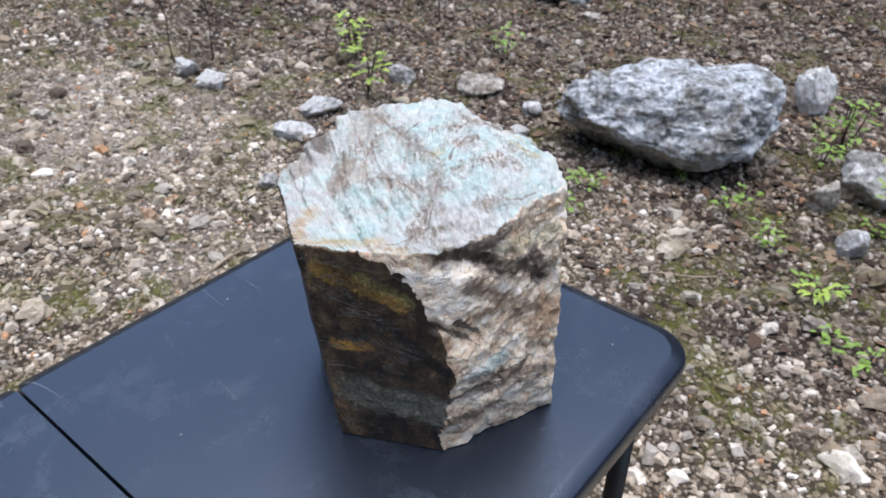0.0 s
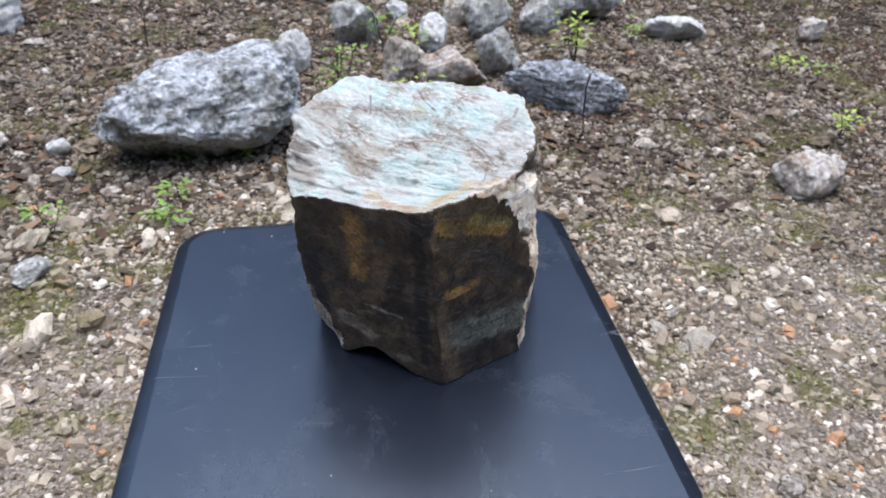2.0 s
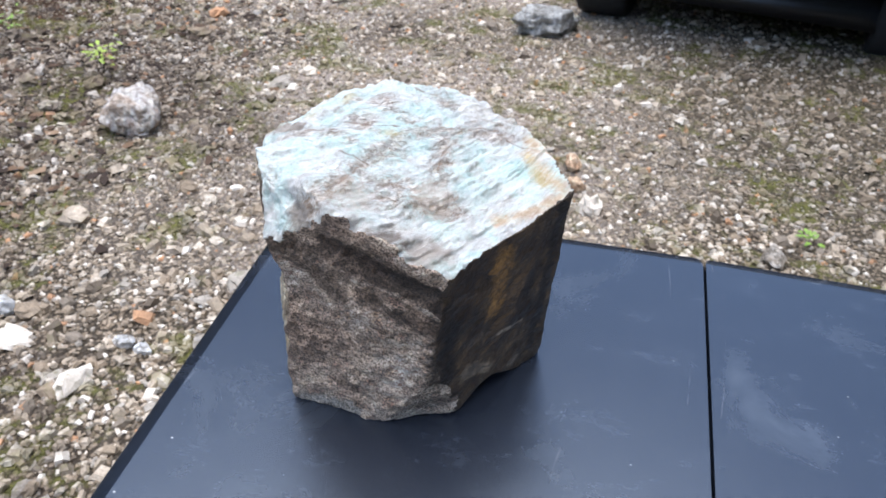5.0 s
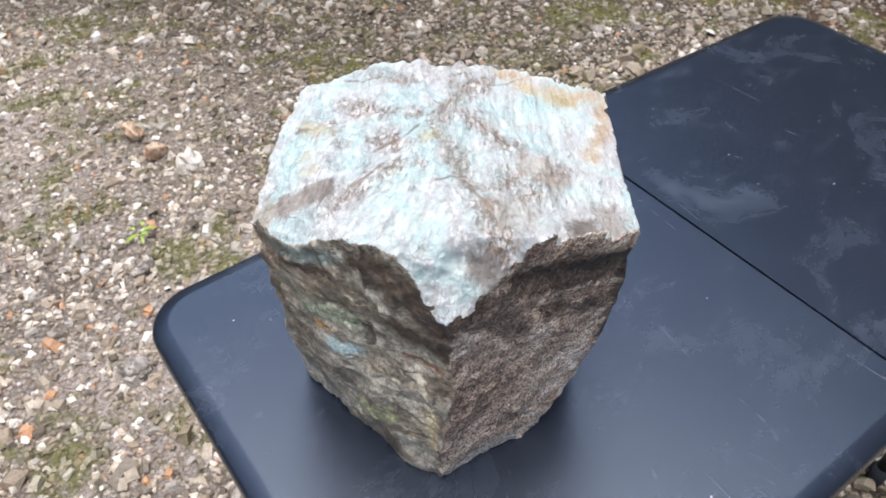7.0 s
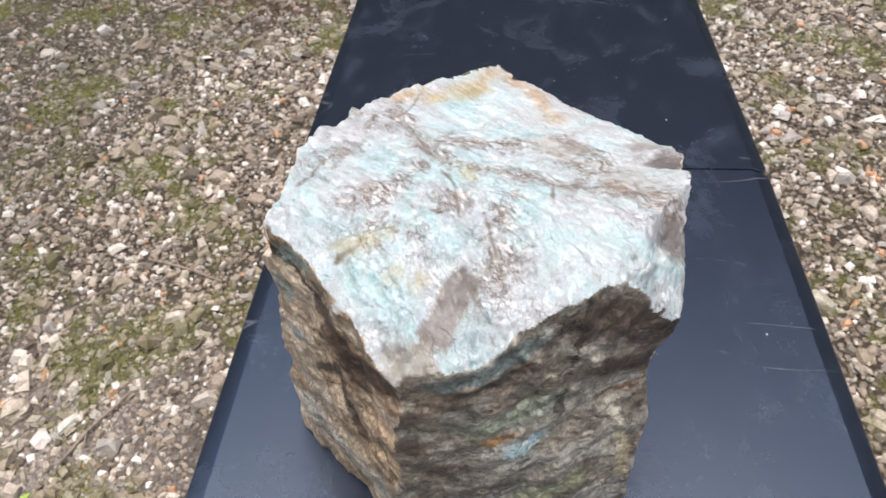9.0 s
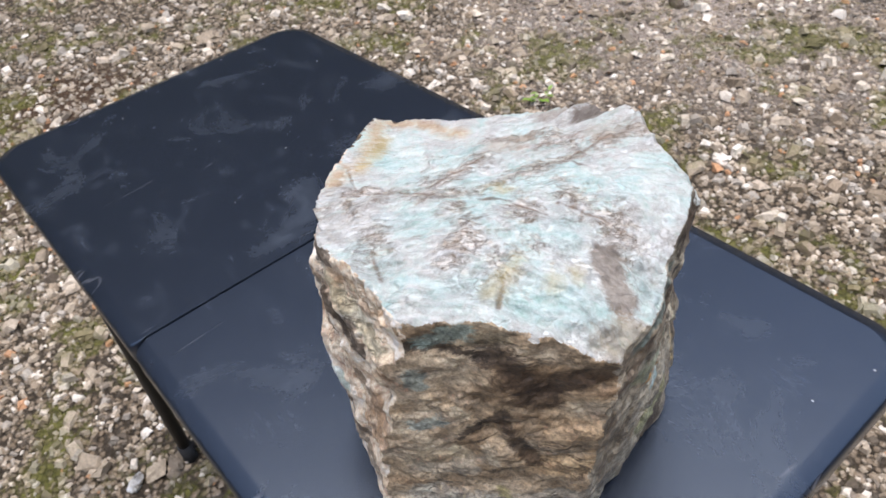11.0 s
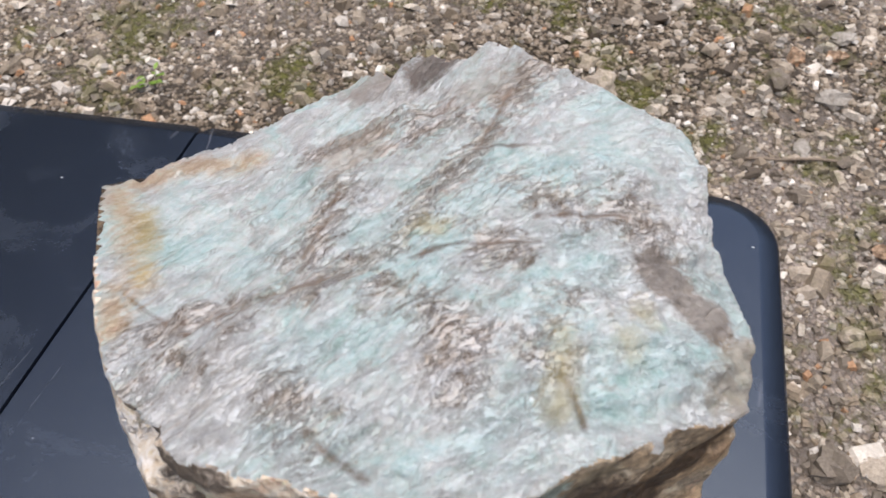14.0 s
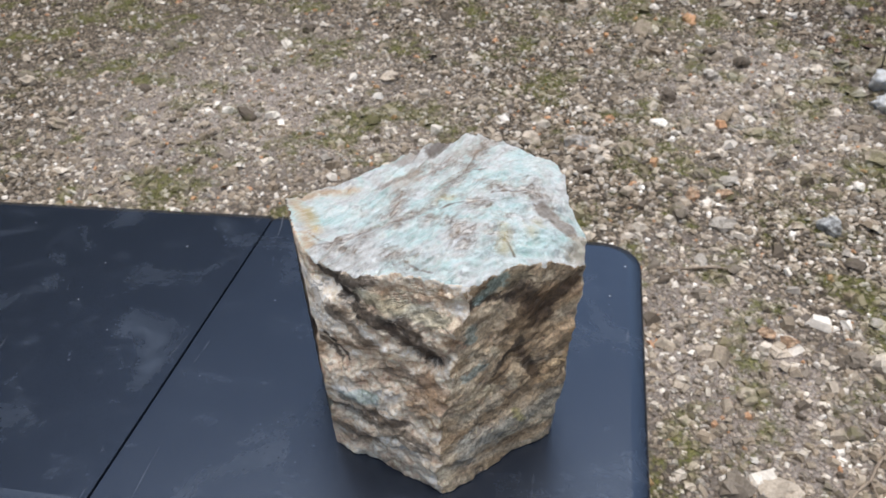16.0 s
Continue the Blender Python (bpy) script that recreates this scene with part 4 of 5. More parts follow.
GREENISH_LOW = [
    ((-0.119, -0.061, 0.283), (-0.127, -0.055, 0.162), 0.003, (0.05, 0.034, 0.022), 0.8),
    ((-0.115, -0.081, 0.16), (-0.1, -0.113, 0.156), 0.002, (0.22, 0.09, 0.04), 0.9),
    ((-0.108, -0.094, 0.146), (-0.106, -0.099, 0.127), 0.006, (0.64, 0.53, 0.37), 0.9),
    ((-0.102, -0.106, 0.105), (-0.099, -0.11, 0.057), 0.006, (0.6, 0.47, 0.27), 0.85),
    ((-0.124, -0.036, 0.053), (-0.119, -0.068, 0.072), 0.012, (0.4, 0.38, 0.2), 0.8),
    ((-0.137, 0.044, 0.044), (-0.131, 0.017, 0.037), 0.01, (0.2, 0.17, 0.14), 0.7),
    ((-0.114, -0.051, -0.012), (-0.1, -0.106, 0.018), 0.006, (0.5, 0.42, 0.32), 0.7)]
# dark rows: brown fracture strip and stains, plus painted shade under the rim
ROUGH = [
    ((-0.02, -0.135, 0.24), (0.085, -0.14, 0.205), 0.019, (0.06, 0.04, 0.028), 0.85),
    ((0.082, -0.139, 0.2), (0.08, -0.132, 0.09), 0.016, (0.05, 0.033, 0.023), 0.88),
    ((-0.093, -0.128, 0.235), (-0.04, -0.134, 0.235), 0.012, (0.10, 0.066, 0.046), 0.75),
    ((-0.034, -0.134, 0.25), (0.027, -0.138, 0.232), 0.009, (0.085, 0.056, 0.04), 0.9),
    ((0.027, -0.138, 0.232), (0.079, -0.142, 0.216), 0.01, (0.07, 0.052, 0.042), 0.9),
    ((-0.009, -0.134, 0.208), (0.038, -0.138, 0.208), 0.0016, (0.5, 0.41, 0.32), 0.8),
    ((0.038, -0.138, 0.208), (0.079, -0.141, 0.188), 0.0016, (0.5, 0.41, 0.32), 0.8),
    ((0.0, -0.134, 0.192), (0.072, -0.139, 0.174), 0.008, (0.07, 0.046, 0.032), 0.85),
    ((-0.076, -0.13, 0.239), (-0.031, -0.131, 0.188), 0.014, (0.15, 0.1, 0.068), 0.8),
    ((-0.093, -0.117, 0.001), (-0.027, -0.123, 0.014), 0.015, (0.5, 0.43, 0.35), 0.8),
    ((0.078, -0.14, 0.178), (0.082, -0.137, 0.116), 0.008, (0.09, 0.062, 0.042), 0.8)]
SMOKY_DARK = [
    ((0.125, -0.078, 0.224), (0.12, -0.072, 0.152), 0.014, (0.26, 0.14, 0.045), 0.85),
    ((0.17, -0.014, 0.244), (0.153, -0.002, 0.037), 0.009, (0.014, 0.01, 0.007), 0.9),
    ((0.086, -0.131, 0.195), (0.081, -0.117, 0.074), 0.011, (0.016, 0.011, 0.008), 0.85),
    ((0.142, -0.046, 0.188), (0.12, -0.062, 0.099), 0.012, (0.13, 0.08, 0.042), 0.8),
    ((0.095, -0.096, 0.076), (0.114, -0.064, 0.055), 0.01, (0.24, 0.19, 0.14), 0.75),
    ((0.116, -0.07, 0.105), (0.143, -0.029, 0.101), 0.0016, (0.45, 0.37, 0.28), 0.7),
    ((0.065, -0.134, 0.031), (0.075, -0.118, 0.028), 0.009, (0.17, 0.15, 0.11), 0.7),
    ((0.134, -0.03, 0.034), (0.141, -0.02, 0.035), 0.006, (0.3, 0.24, 0.18), 0.6)]
AMBER = [
    ((0.168, 0.016, 0.235), (0.133, 0.084, 0.207), 0.012, (0.27, 0.15, 0.035), 0.85),
    ((0.149, 0.052, 0.233), (0.126, 0.096, 0.21), 0.008, (0.2, 0.17, 0.06), 0.75),
    ((0.162, 0.024, 0.142), (0.148, 0.053, 0.146), 0.008, (0.4, 0.2, 0.045), 0.85),
    ((0.132, 0.085, 0.171), (0.111, 0.124, 0.124), 0.008, (0.014, 0.01, 0.007), 0.9),
    ((0.153, 0.04, 0.077), (0.111, 0.124, 0.065), 0.024, (0.165, 0.165, 0.125), 0.75),
    ((0.176, -0.0, 0.247), (0.175, -0.004, 0.033), 0.004, (0.012, 0.009, 0.007), 0.85),
    ((0.147, 0.053, 0.119), (0.127, 0.094, 0.108), 0.006, (0.02, 0.014, 0.01), 0.8),
    ((0.17, 0.007, 0.056), (0.16, 0.027, 0.057), 0.006, (0.2, 0.12, 0.06), 0.7)]


feldspar_crystal()

# ---- loose stones ----


def boulder(place, size, turn, material, label, name="boulder", seed=1, cuts=7, rough=0.10, n=26, group="", category="rock", crag=0.3, block=3.0, lift=0.28, under=0.12):
    """A stone: a ball hewn by flat cuts and roughened. size: full length, width, height; place: x, y on the ground."""
    rng = np.random.default_rng(seed)
    dirs, quads = cube_sphere(n)
    reach = 1.12 / (np.abs(dirs) ** block).sum(1) ** (1 / block)      # between a ball and a block
    for _ in range(cuts):
        normal = rng.normal(size=3)
        normal /= np.linalg.norm(normal)
        slope = dirs @ normal
        reach = np.minimum(reach, np.where(slope > 0.05, rng.uniform(0.66, 1.0) / np.maximum(slope, 0.05), 9))
    p = dirs * reach[:, None]
    reach = reach * (1 + rough * fractal(p, 1.9, 3, seed) + rough * 0.35 * fractal(p, 8, 3, seed + 3))
    pits = fractal(p, 5.0, 4, seed + 9, 0.65)
    reach = reach * (1 + rough * crag * (np.abs(pits) ** 0.6 * np.sign(pits)) - rough * crag * 0.6 * np.maximum(fractal(p, 11, 3, seed + 5, 0.6) - 0.25, 0))
    v = dirs * reach[:, None]
    v /= np.abs(v).max(0)
    v = v * (np.array(size) / 2) + (0, 0, size[2] * lift)
    v[:, :2] *= 1 - under * np.clip((0.34 - v[:, 2:] / size[2]) / 0.34, 0, 1.3)       # hollowed out at the foot
    me = mesh_from(name, v, quads, True, [material])
    ob = new(name, me)
    x, y = place
    ob.matrix_basis = pose(x, y, at_ground(x, y), turn[0], turn[1], turn[2])
    return tagged(ob, label, category, group)


boulder((-2.04, -0.34), (0.68, 1.0, 0.50), (0, 5, 30), BIG_ROCK, "large grey lichened limestone boulder on leaf mould", seed=4, cuts=15, rough=0.11, n=110, crag=0.28, block=2.0, lift=0.36, under=0.28)
STONES = "stones among the weeds"
for place, size, turn, stuff, label, seed in (
        ((-2.86, 0.08), (0.16, 0.2, 0.27), (10, -6, 10), PALE_ROCK, "upright white stone leaning behind the boulder", 8),
        ((-3.33, 0.40), (0.28, 0.32, 0.30), (0, 0, 20), GREY_ROCK, "grey stone among small weeds", 12),
        ((-3.72, 0.66), (0.15, 0.17, 0.18), (0, 0, 50), PALE_ROCK, "small pale stone behind the cluster", 13),
        ((-3.22, 0.84), (0.18, 0.24, 0.24), (6, 0, 70), PALE_ROCK, "pale angular stone in the cluster", 14),
        ((-3.65, 1.04), (0.18, 0.22, 0.2), (0, 0, 15), TAN_ROCK, "tan stone at the back of the cluster", 16),
        ((-3.42, 1.17), (0.26, 0.34, 0.3), (0, 4, 40), GREY_ROCK, "blocky grey stone in the cluster", 17),
        ((-2.82, 0.60), (0.28, 0.36, 0.27), (0, 0, 60), TAN_ROCK, "brown-grey stone with a hollow side", 15),
        ((-2.66, 0.86), (0.24, 0.48, 0.26), (14, 10, -28), RUSTY_ROCK, "slanting slab with a rust-stained side", 19),
        ((-2.27, 0.52), (0.28, 0.36, 0.27), (0, 4, 25), GREY_ROCK, "squarish grey stone with a sapling before it", 31),
        ((-2.04, 0.36), (0.11, 0.13, 0.16), (0, 0, 30), TAN_ROCK, "small tan stone in leaf mould", 32),
        ((-1.81, 0.54), (0.09, 0.11, 0.14), (10, 6, 30), PALE_ROCK, "small white angular stone", 33),
        ((-2.86, 1.12), (0.26, 0.26, 0.32), (0, 8, 8), GREY_ROCK, "dark-sided grey stone beside the long stone", 27),
        ((-3.95, 1.22), (0.3, 0.44, 0.28), (0, 0, 10), TAN_ROCK, "brown stone at the edge of the shrubs", 35),
        ((-3.50, 1.52), (0.28, 0.34, 0.3), (0, 0, 30), GREY_ROCK, "round grey stone on mould", 36),
        ((-3.72, 1.86), (0.32, 0.54, 0.34), (0, 0, 0), GREY_ROCK, "grey stone with shaded hollows", 37),
        ((-4.10, 0.19), (0.2, 0.22, 0.2), (0, 0, 0), PALE_ROCK, "pale stone far in the litter", 38),
        ((-3.33, 2.36), (0.26, 0.42, 0.2), (0, 0, -15), PALE_ROCK, "pale grey stone on leaf mould", 39),
        ((-1.50, 2.17), (0.25, 0.34, 0.21), (8, 14, 25), RUSTY_ROCK, "pointed white and rust-brown stone", 43),
        ((0.07, 3.78), (0.42, 0.34, 0.2), (0, 0, 10), GREY_ROCK, "low grey stone near the vehicle's wheel", 47),
        ((-3.34, 3.26), (0.16, 0.25, 0.18), (0, 0, 20), RUSTY_ROCK, "orange-brown stone on dark mould", 51),
        ((-3.45, -1.72), (0.45, 0.52, 0.3), (0, 0, 0), PALE_ROCK, "pale grey stone in leaf litter", 55),
        ((-1.80, -1.56), (0.12, 0.15, 0.12), (0, 0, 0), GREY_ROCK, "grey stone beside a sapling", 56),
        ((-1.95, -1.20), (0.2, 0.24, 0.1), (0, 0, 40), TAN_ROCK, "flattish tan stone in gravel", 57),
        ((-1.64, -1.20), (0.15, 0.19, 0.08), (0, 0, 10), PALE_ROCK, "flat pale stone beside the tan one", 58),
        ((-1.28, -1.58), (0.15, 0.2, 0.1), (0, 0, 70), PALE_ROCK, "flat pale stone in gravel", 59),
        ((-1.06, -1.50), (0.15, 0.2, 0.07), (0, 0, 20), PALE_ROCK, "flat cream stone sunk in gravel", 60),
        ((-1.12, -2.17), (0.13, 0.18, 0.1), (0, 0, 40), PALE_ROCK, "oblong cream stone on gravel", 61),
        ((-1.92, -0.88), (0.09, 0.1, 0.09), (0, 0, 0), PALE_ROCK, "white stone on leaf mould", 62),
        ((0.12, -1.68), (0.09, 0.13, 0.06), (0, 0, 80), TAN_ROCK, "flat tan stone on gravel", 63),
        ((0.89, -0.81), (0.1, 0.13, 0.09), (0, 0, 30), TAN_ROCK, "tan stone on gravel by the table", 64),
        ((-1.15, -2.40), (0.12, 0.15, 0.1), (0, 0, 0), PALE_ROCK, "cream stone by the litter's edge", 65),
        ((0.01, 1.28), (0.075, 0.08, 0.05), (0, 0, 25), TAN_ROCK, "squarish tan stone on gravel", 66),
        ((0.36, 2.27), (0.085, 0.10, 0.07), (0, 0, 25), ORANGE_ROCK, "orange-brown lump on the track", 67),
        ((0.375, 2.12), (0.08, 0.10, 0.07), (0, 0, 85), ORANGE_ROCK, "second orange-brown lump on the track", 68),
        ((-0.77, 0.98), (0.05, 0.07, 0.05), (0, 0, 85), PALE_ROCK, "smooth white stone on gravel", 69),
        ((-0.28, -1.37), (0.06, 0.08, 0.045), (0, 0, 15), ORANGE_ROCK, "flat orange-brown chip on gravel", 71),
        ((-0.39, -1.40), (0.05, 0.06, 0.04), (0, 0, 60), ORANGE_ROCK, "small orange-brown lump on gravel", 72),
        ((-0.49, -0.68), (0.05, 0.06, 0.04), (0, 0, 40), ORANGE_ROCK, "small reddish stone near the table", 73),
        ((-0.71, -1.24), (0.08, 0.1, 0.06), (0, 0, 10), GREY_ROCK, "grey stone lying on open gravel", 74),
        ((0.12, -1.68), (0.08, 0.12, 0.05), (0, 0, 80), ORANGE_ROCK, "oblong tan-orange stone on gravel", 75),
        ((-1.72, -0.82), (0.07, 0.09, 0.05), (0, 0, 70), PALE_ROCK, "bright white flat stone on mould", 76),
        ((-0.70, 0.96), (0.05, 0.07, 0.04), (0, 0, 80), PALE_ROCK, "small smooth white pebble on gravel", 77),
        ((-0.54, 1.02), (0.06, 0.08, 0.045), (0, 0, 20), TAN_ROCK, "small tan stone on pale sand", 78),
        ((-0.35, 1.10), (0.05, 0.07, 0.04), (0, 0, 50), ORANGE_ROCK, "orange-brown pebble on pale sand", 79),
        ((-0.27, 0.96), (0.045, 0.065, 0.035), (0, 0, 100), ORANGE_ROCK, "second orange-brown pebble on sand", 80),
        ((-0.44, -0.71), (0.045, 0.055, 0.035), (0, 0, 30), ORANGE_ROCK, "orange pebble in mossy gravel", 81),
        ((-1.03, -0.74), (0.11, 0.14, 0.07), (0, 0, 60), GREY_ROCK, "flat grey stone in mossy gravel", 82),
        ((-1.20, 1.01), (0.09, 0.12, 0.07), (0, 0, 90), PALE_ROCK, "pale stone at the litter's edge", 83),
        ((-0.47, -0.08), (0.07, 0.1, 0.05), (0, 0, 50), ORANGE_ROCK, "pinkish orange wedge of stone on gravel", 84),
        ((0.15, 1.61), (0.05, 0.08, 0.035), (0, 0, 120), TAN_ROCK, "flat tan pebble on the track", 85),
        ((-0.25, 1.78), (0.07, 0.1, 0.04), (0, 0, 30), TAN_ROCK, "low tan stone on the track", 86),
        ((1.05, 1.81), (0.08, 0.1, 0.07), (0, 0, 30), TAN_ROCK, "rounded tan stone by the darker soil", 87),
        ((1.14, 0.70), (0.035, 0.05, 0.03), (0, 0, 30), PALE_ROCK, "white pebble beside the table", 88)):
    boulder(place, size, turn, stuff, label, "stone", seed, 9, 0.10, 24, STONES)
boulder((-2.38, 1.37), (0.27, 0.68, 0.27), (0, 0, -32), DARK_ROCK, "long grey log-shaped stone on leaf mould", "boulder", 26, 3, 0.12, 60, crag=0.35, block=2.6, lift=0.3)


# ---- weeds, saplings, litter ----
LEAF = plain_material("weed_leaf", (0.16, 0.26, 0.035), 0.5, 0, 0.35, 60)
YOUNG_LEAF = plain_material("young_leaf", (0.27, 0.36, 0.05), 0.5, 0, 0.3, 60)
TWIG = plain_material("dark_twig", (0.045, 0.032, 0.022), 0.85)


def leaf(bm, base, direction, length, width, droop):
    """One folded, pointed leaf."""
    d = direction.normalized()
    side = d.cross(Vector((0, 0, 1))).normalized()
    up = side.cross(d)
    rows = []
    for t, w, fall in ((0.0, 0.05, 0.0), (0.3, 0.85, 0.0), (0.65, 0.9, -0.25), (1.0, 0.06, -0.8)):
        mid = base + d * (length * t) + up * (droop * length * fall)
        lift = up * (width * 0.16 * w)
        rows.append([bm.verts.new(mid - side * (width * 0.5 * w) + lift), bm.verts.new(mid), bm.verts.new(mid + side * (width * 0.5 * w) + lift)])
    for a, b in zip(rows, rows[1:]):
        bm.faces.new((a[0], a[1], b[1], b[0]))
        bm.faces.new((a[1], a[2], b[2], b[1]))


def weed(place, height, spread, leaves, seed, label, size=0.03, material=None, name="weed", bare=0.35):
    """Thin stems with small leaves in an uneven crown."""
    rng = random.Random(seed)
    x, y = place
    ob = thing(name, pose(x, y, at_ground(x, y, -0.005)), label, "plant", "weeds")
    tips = []
    for s in range(max(1, min(6, leaves // 9))):
        a = rng.uniform(0, 6.283)
        lean = spread * rng.uniform(0.15, 0.6)
        top = Vector((math.cos(a) * lean, math.sin(a) * lean, height * rng.uniform(0.75, 1.0)))
        knee = top * 0.5 + Vector((rng.uniform(-1, 1), rng.uniform(-1, 1), 0)) * spread * 0.1
        part("stem", tube(bmesh.new(), [(0, 0, 0), knee, top], 0.0012 + height * 0.006, 6), TWIG, ob)
        tips.append((knee, top))
    bm = bmesh.new()
    for i in range(leaves):
        knee, top = rng.choice(tips)
        t = rng.uniform(bare, 1.0)
        at = knee * (2 * t) if t < 0.5 else knee.lerp(top, 2 * t - 1)
        a = rng.uniform(0, 6.283)
        out = Vector((math.cos(a), math.sin(a), rng.uniform(-0.1, 0.6)))
        at = at + out * rng.uniform(0, spread * 0.35)
        leaf(bm, at, out, size * rng.uniform(0.6, 1.3), size * rng.uniform(0.4, 0.65), rng.uniform(0, 0.6))
    part("foliage", bm, material or LEAF, ob, "small fresh green leaves", smooth=True)
    return ob


for i, (place, height, spread, leaves, size, label) in enumerate((
        ((-1.52, -1.53), 0.36, 0.16, 26, 0.055, "slender sapling with broad green leaves"), ((-1.32, -1.17), 0.14, 0.1, 16, 0.04, "low green weed in gravel"),
        ((-2.59, 0.28), 0.26, 0.16, 44, 0.04, "leafy green weed beside the boulder"), ((-2.06, 0.60), 0.34, 0.14, 34, 0.04, "sapling with thin dark stem before a stone"),
        ((-1.98, 0.58), 0.07, 0.14, 20, 0.03, "low weed in leaf mould"), ((-1.52, 0.50), 0.05, 0.16, 20, 0.03, "creeping weed in gravel"),
        ((-2.86, 1.57), 0.32, 0.18, 46, 0.045, "leafy weed beside the long stone"), ((-2.04, -0.55), 0.14, 0.1, 18, 0.03, "small weed at the boulder's foot"),
        ((-1.87, -0.42), 0.07, 0.08, 12, 0.025, "tiny weed under the boulder"), ((-1.89, -0.14), 0.1, 0.06, 12, 0.025, "small weed before the boulder"),
        ((-1.51, -0.36), 0.09, 0.12, 22, 0.035, "bright green weed in gravel"), ((-1.36, -0.38), 0.08, 0.14, 22, 0.035, "spreading weed by the table"),
        ((-2.69, 2.72), 0.15, 0.12, 22, 0.035, "yellow-green weed on mould"), ((-2.68, 2.93), 0.13, 0.14, 20, 0.035, "low weed on dark mould"),
        ((-2.62, 3.57), 0.28, 0.2, 40, 0.04, "leafy weed at the shrubs' edge"), ((-1.41, 0.52), 0.1, 0.16, 24, 0.035, "scattered weed in gravel"),
        ((-1.26, 0.64), 0.08, 0.12, 18, 0.03, "small weed in gravel"), ((-1.19, 0.74), 0.07, 0.12, 18, 0.03, "small weed near the table"),
        ((-1.84, -1.92), 0.30, 0.2, 40, 0.05, "leafy sapling in litter"), ((-2.37, -1.37), 0.18, 0.14, 24, 0.04, "weed in leaf litter"),
        ((-2.35, 0.26), 0.18, 0.14, 30, 0.035, "green weed between the stones"), ((0.48, 1.33), 0.055, 0.09, 22, 0.03, "rosette weed in gravel"),
        ((0.56, 1.59), 0.05, 0.08, 18, 0.028, "rosette weed on the track"), ((1.19, 1.97), 0.05, 0.1, 18, 0.028, "rosette weed on darker soil"),
        ((0.22, 1.76), 0.04, 0.08, 14, 0.025, "tiny weed on the track"), ((-0.84, 0.05), 0.05, 0.08, 14, 0.025, "tiny weed beside the table"),
        ((-3.22, 2.02), 0.15, 0.14, 24, 0.035, "weed on dark mould"), ((-1.89, 2.58), 0.18, 0.16, 30, 0.035, "thin weed in gravel"),
        ((1.48, -0.91), 0.05, 0.09, 16, 0.025, "tiny weed in gravel by the table"), ((-3.2, 0.55), 0.24, 0.2, 30, 0.04, "yellow-green weed among stones"),
        ((-2.98, 0.72), 0.22, 0.18, 26, 0.035, "weed rising behind the slab"), ((-1.62, 0.32), 0.1, 0.14, 24, 0.03, "small bright weed in grey gravel"), ((-1.75, 0.12), 0.16, 0.12, 26, 0.03, "leafy weed between boulder and table"), ((-1.02, -0.98), 0.07, 0.12, 18, 0.028, "low weed in mossy gravel"), ((-1.3, -0.75), 0.13, 0.1, 22, 0.032, "thin-stemmed weed in mossy gravel"))):
    weed(place, height, spread, leaves, 300 + i, label, size, YOUNG_LEAF if i % 3 == 0 else LEAF)


def bare_twig(place, height, seed, label):
    rng = random.Random(seed)
    x, y = place
    ob = thing("bare_sapling", pose(x, y, at_ground(x, y, -0.01)), label, "sapling", "bare saplings")
    pts = [Vector((0, 0, 0))]
    for _ in range(5):
        pts.append(pts[-1] + Vector((rng.uniform(-0.02, 0.02), rng.uniform(-0.02, 0.02), height / 5)))
    part("stem", tube(bmesh.new(), pts, 0.0035, 7), TWIG, ob)
    for i in (2, 3, 4):
        a = rng.uniform(0, 6.283)
        end = pts[i] + Vector((math.cos(a), math.sin(a), 0.8)) * height * 0.2
        part("branch", tube(bmesh.new(), [pts[i], end], 0.0018, 5), TWIG, ob)


for i, (place, height) in enumerate((((-1.97, 1.33), 0.36), ((-3.16, -0.75), 0.5), ((-1.19, -2.55), 0.55), ((-1.35, -2.45), 0.6), ((-3.9, 0.9), 0.6), ((-4.0, 2.0), 0.5), ((-2.5, -1.9), 0.5))):
    bare_twig(place, height, 500 + i, "thin bare dark sapling standing in litter")


def fallen_stick(place, length, turn, seed, label, radius=0.004):
    """A crooked dry stick with a side twig, lying on the ground."""
    rng = random.Random(seed)
    x, y = place
    ob = thing("fallen_stick", pose(x, y, 0), label, "stick", "fallen sticks")
    pts = []
    for i in range(6):
        d = length * (i / 5 - 0.5)
        px, py = d * math.cos(turn) + rng.uniform(-1, 1) * length * 0.02, d * math.sin(turn) + rng.uniform(-1, 1) * length * 0.02
        pts.append(Vector((px, py, at_ground(x + px, y + py, 0.012))))
    part("stick", tube(bmesh.new(), pts, radius, 7), DRY_WOOD, ob)
    a = turn + rng.choice((-0.7, 0.7))
    tip = pts[3] + Vector((math.cos(a), math.sin(a), 0.12)) * length * 0.25
    part("twig", tube(bmesh.new(), [pts[3], tip], radius * 0.6, 6), DRY_WOOD, ob)


DRY_WOOD = plain_material("dry_wood", (0.24, 0.18, 0.125), 0.85, 0, 0.4, 90)
for i, (place, length, turn) in enumerate((((-0.62, -0.28), 0.3, 0.9), ((0.95, -0.12), 0.28, 0.3), ((-1.25, 0.15), 0.26, 2.2), ((-2.2, 2.2), 0.4, 0.4), ((-1.0, -1.0), 0.3, 1.6), ((0.75, 1.25), 0.2, 2.7), ((-0.25, -0.95), 0.22, 0.2), ((1.25, 1.2), 0.26, 1.2))):
    fallen_stick(place, length, turn, 700 + i, "dry crooked stick lying on gravel")


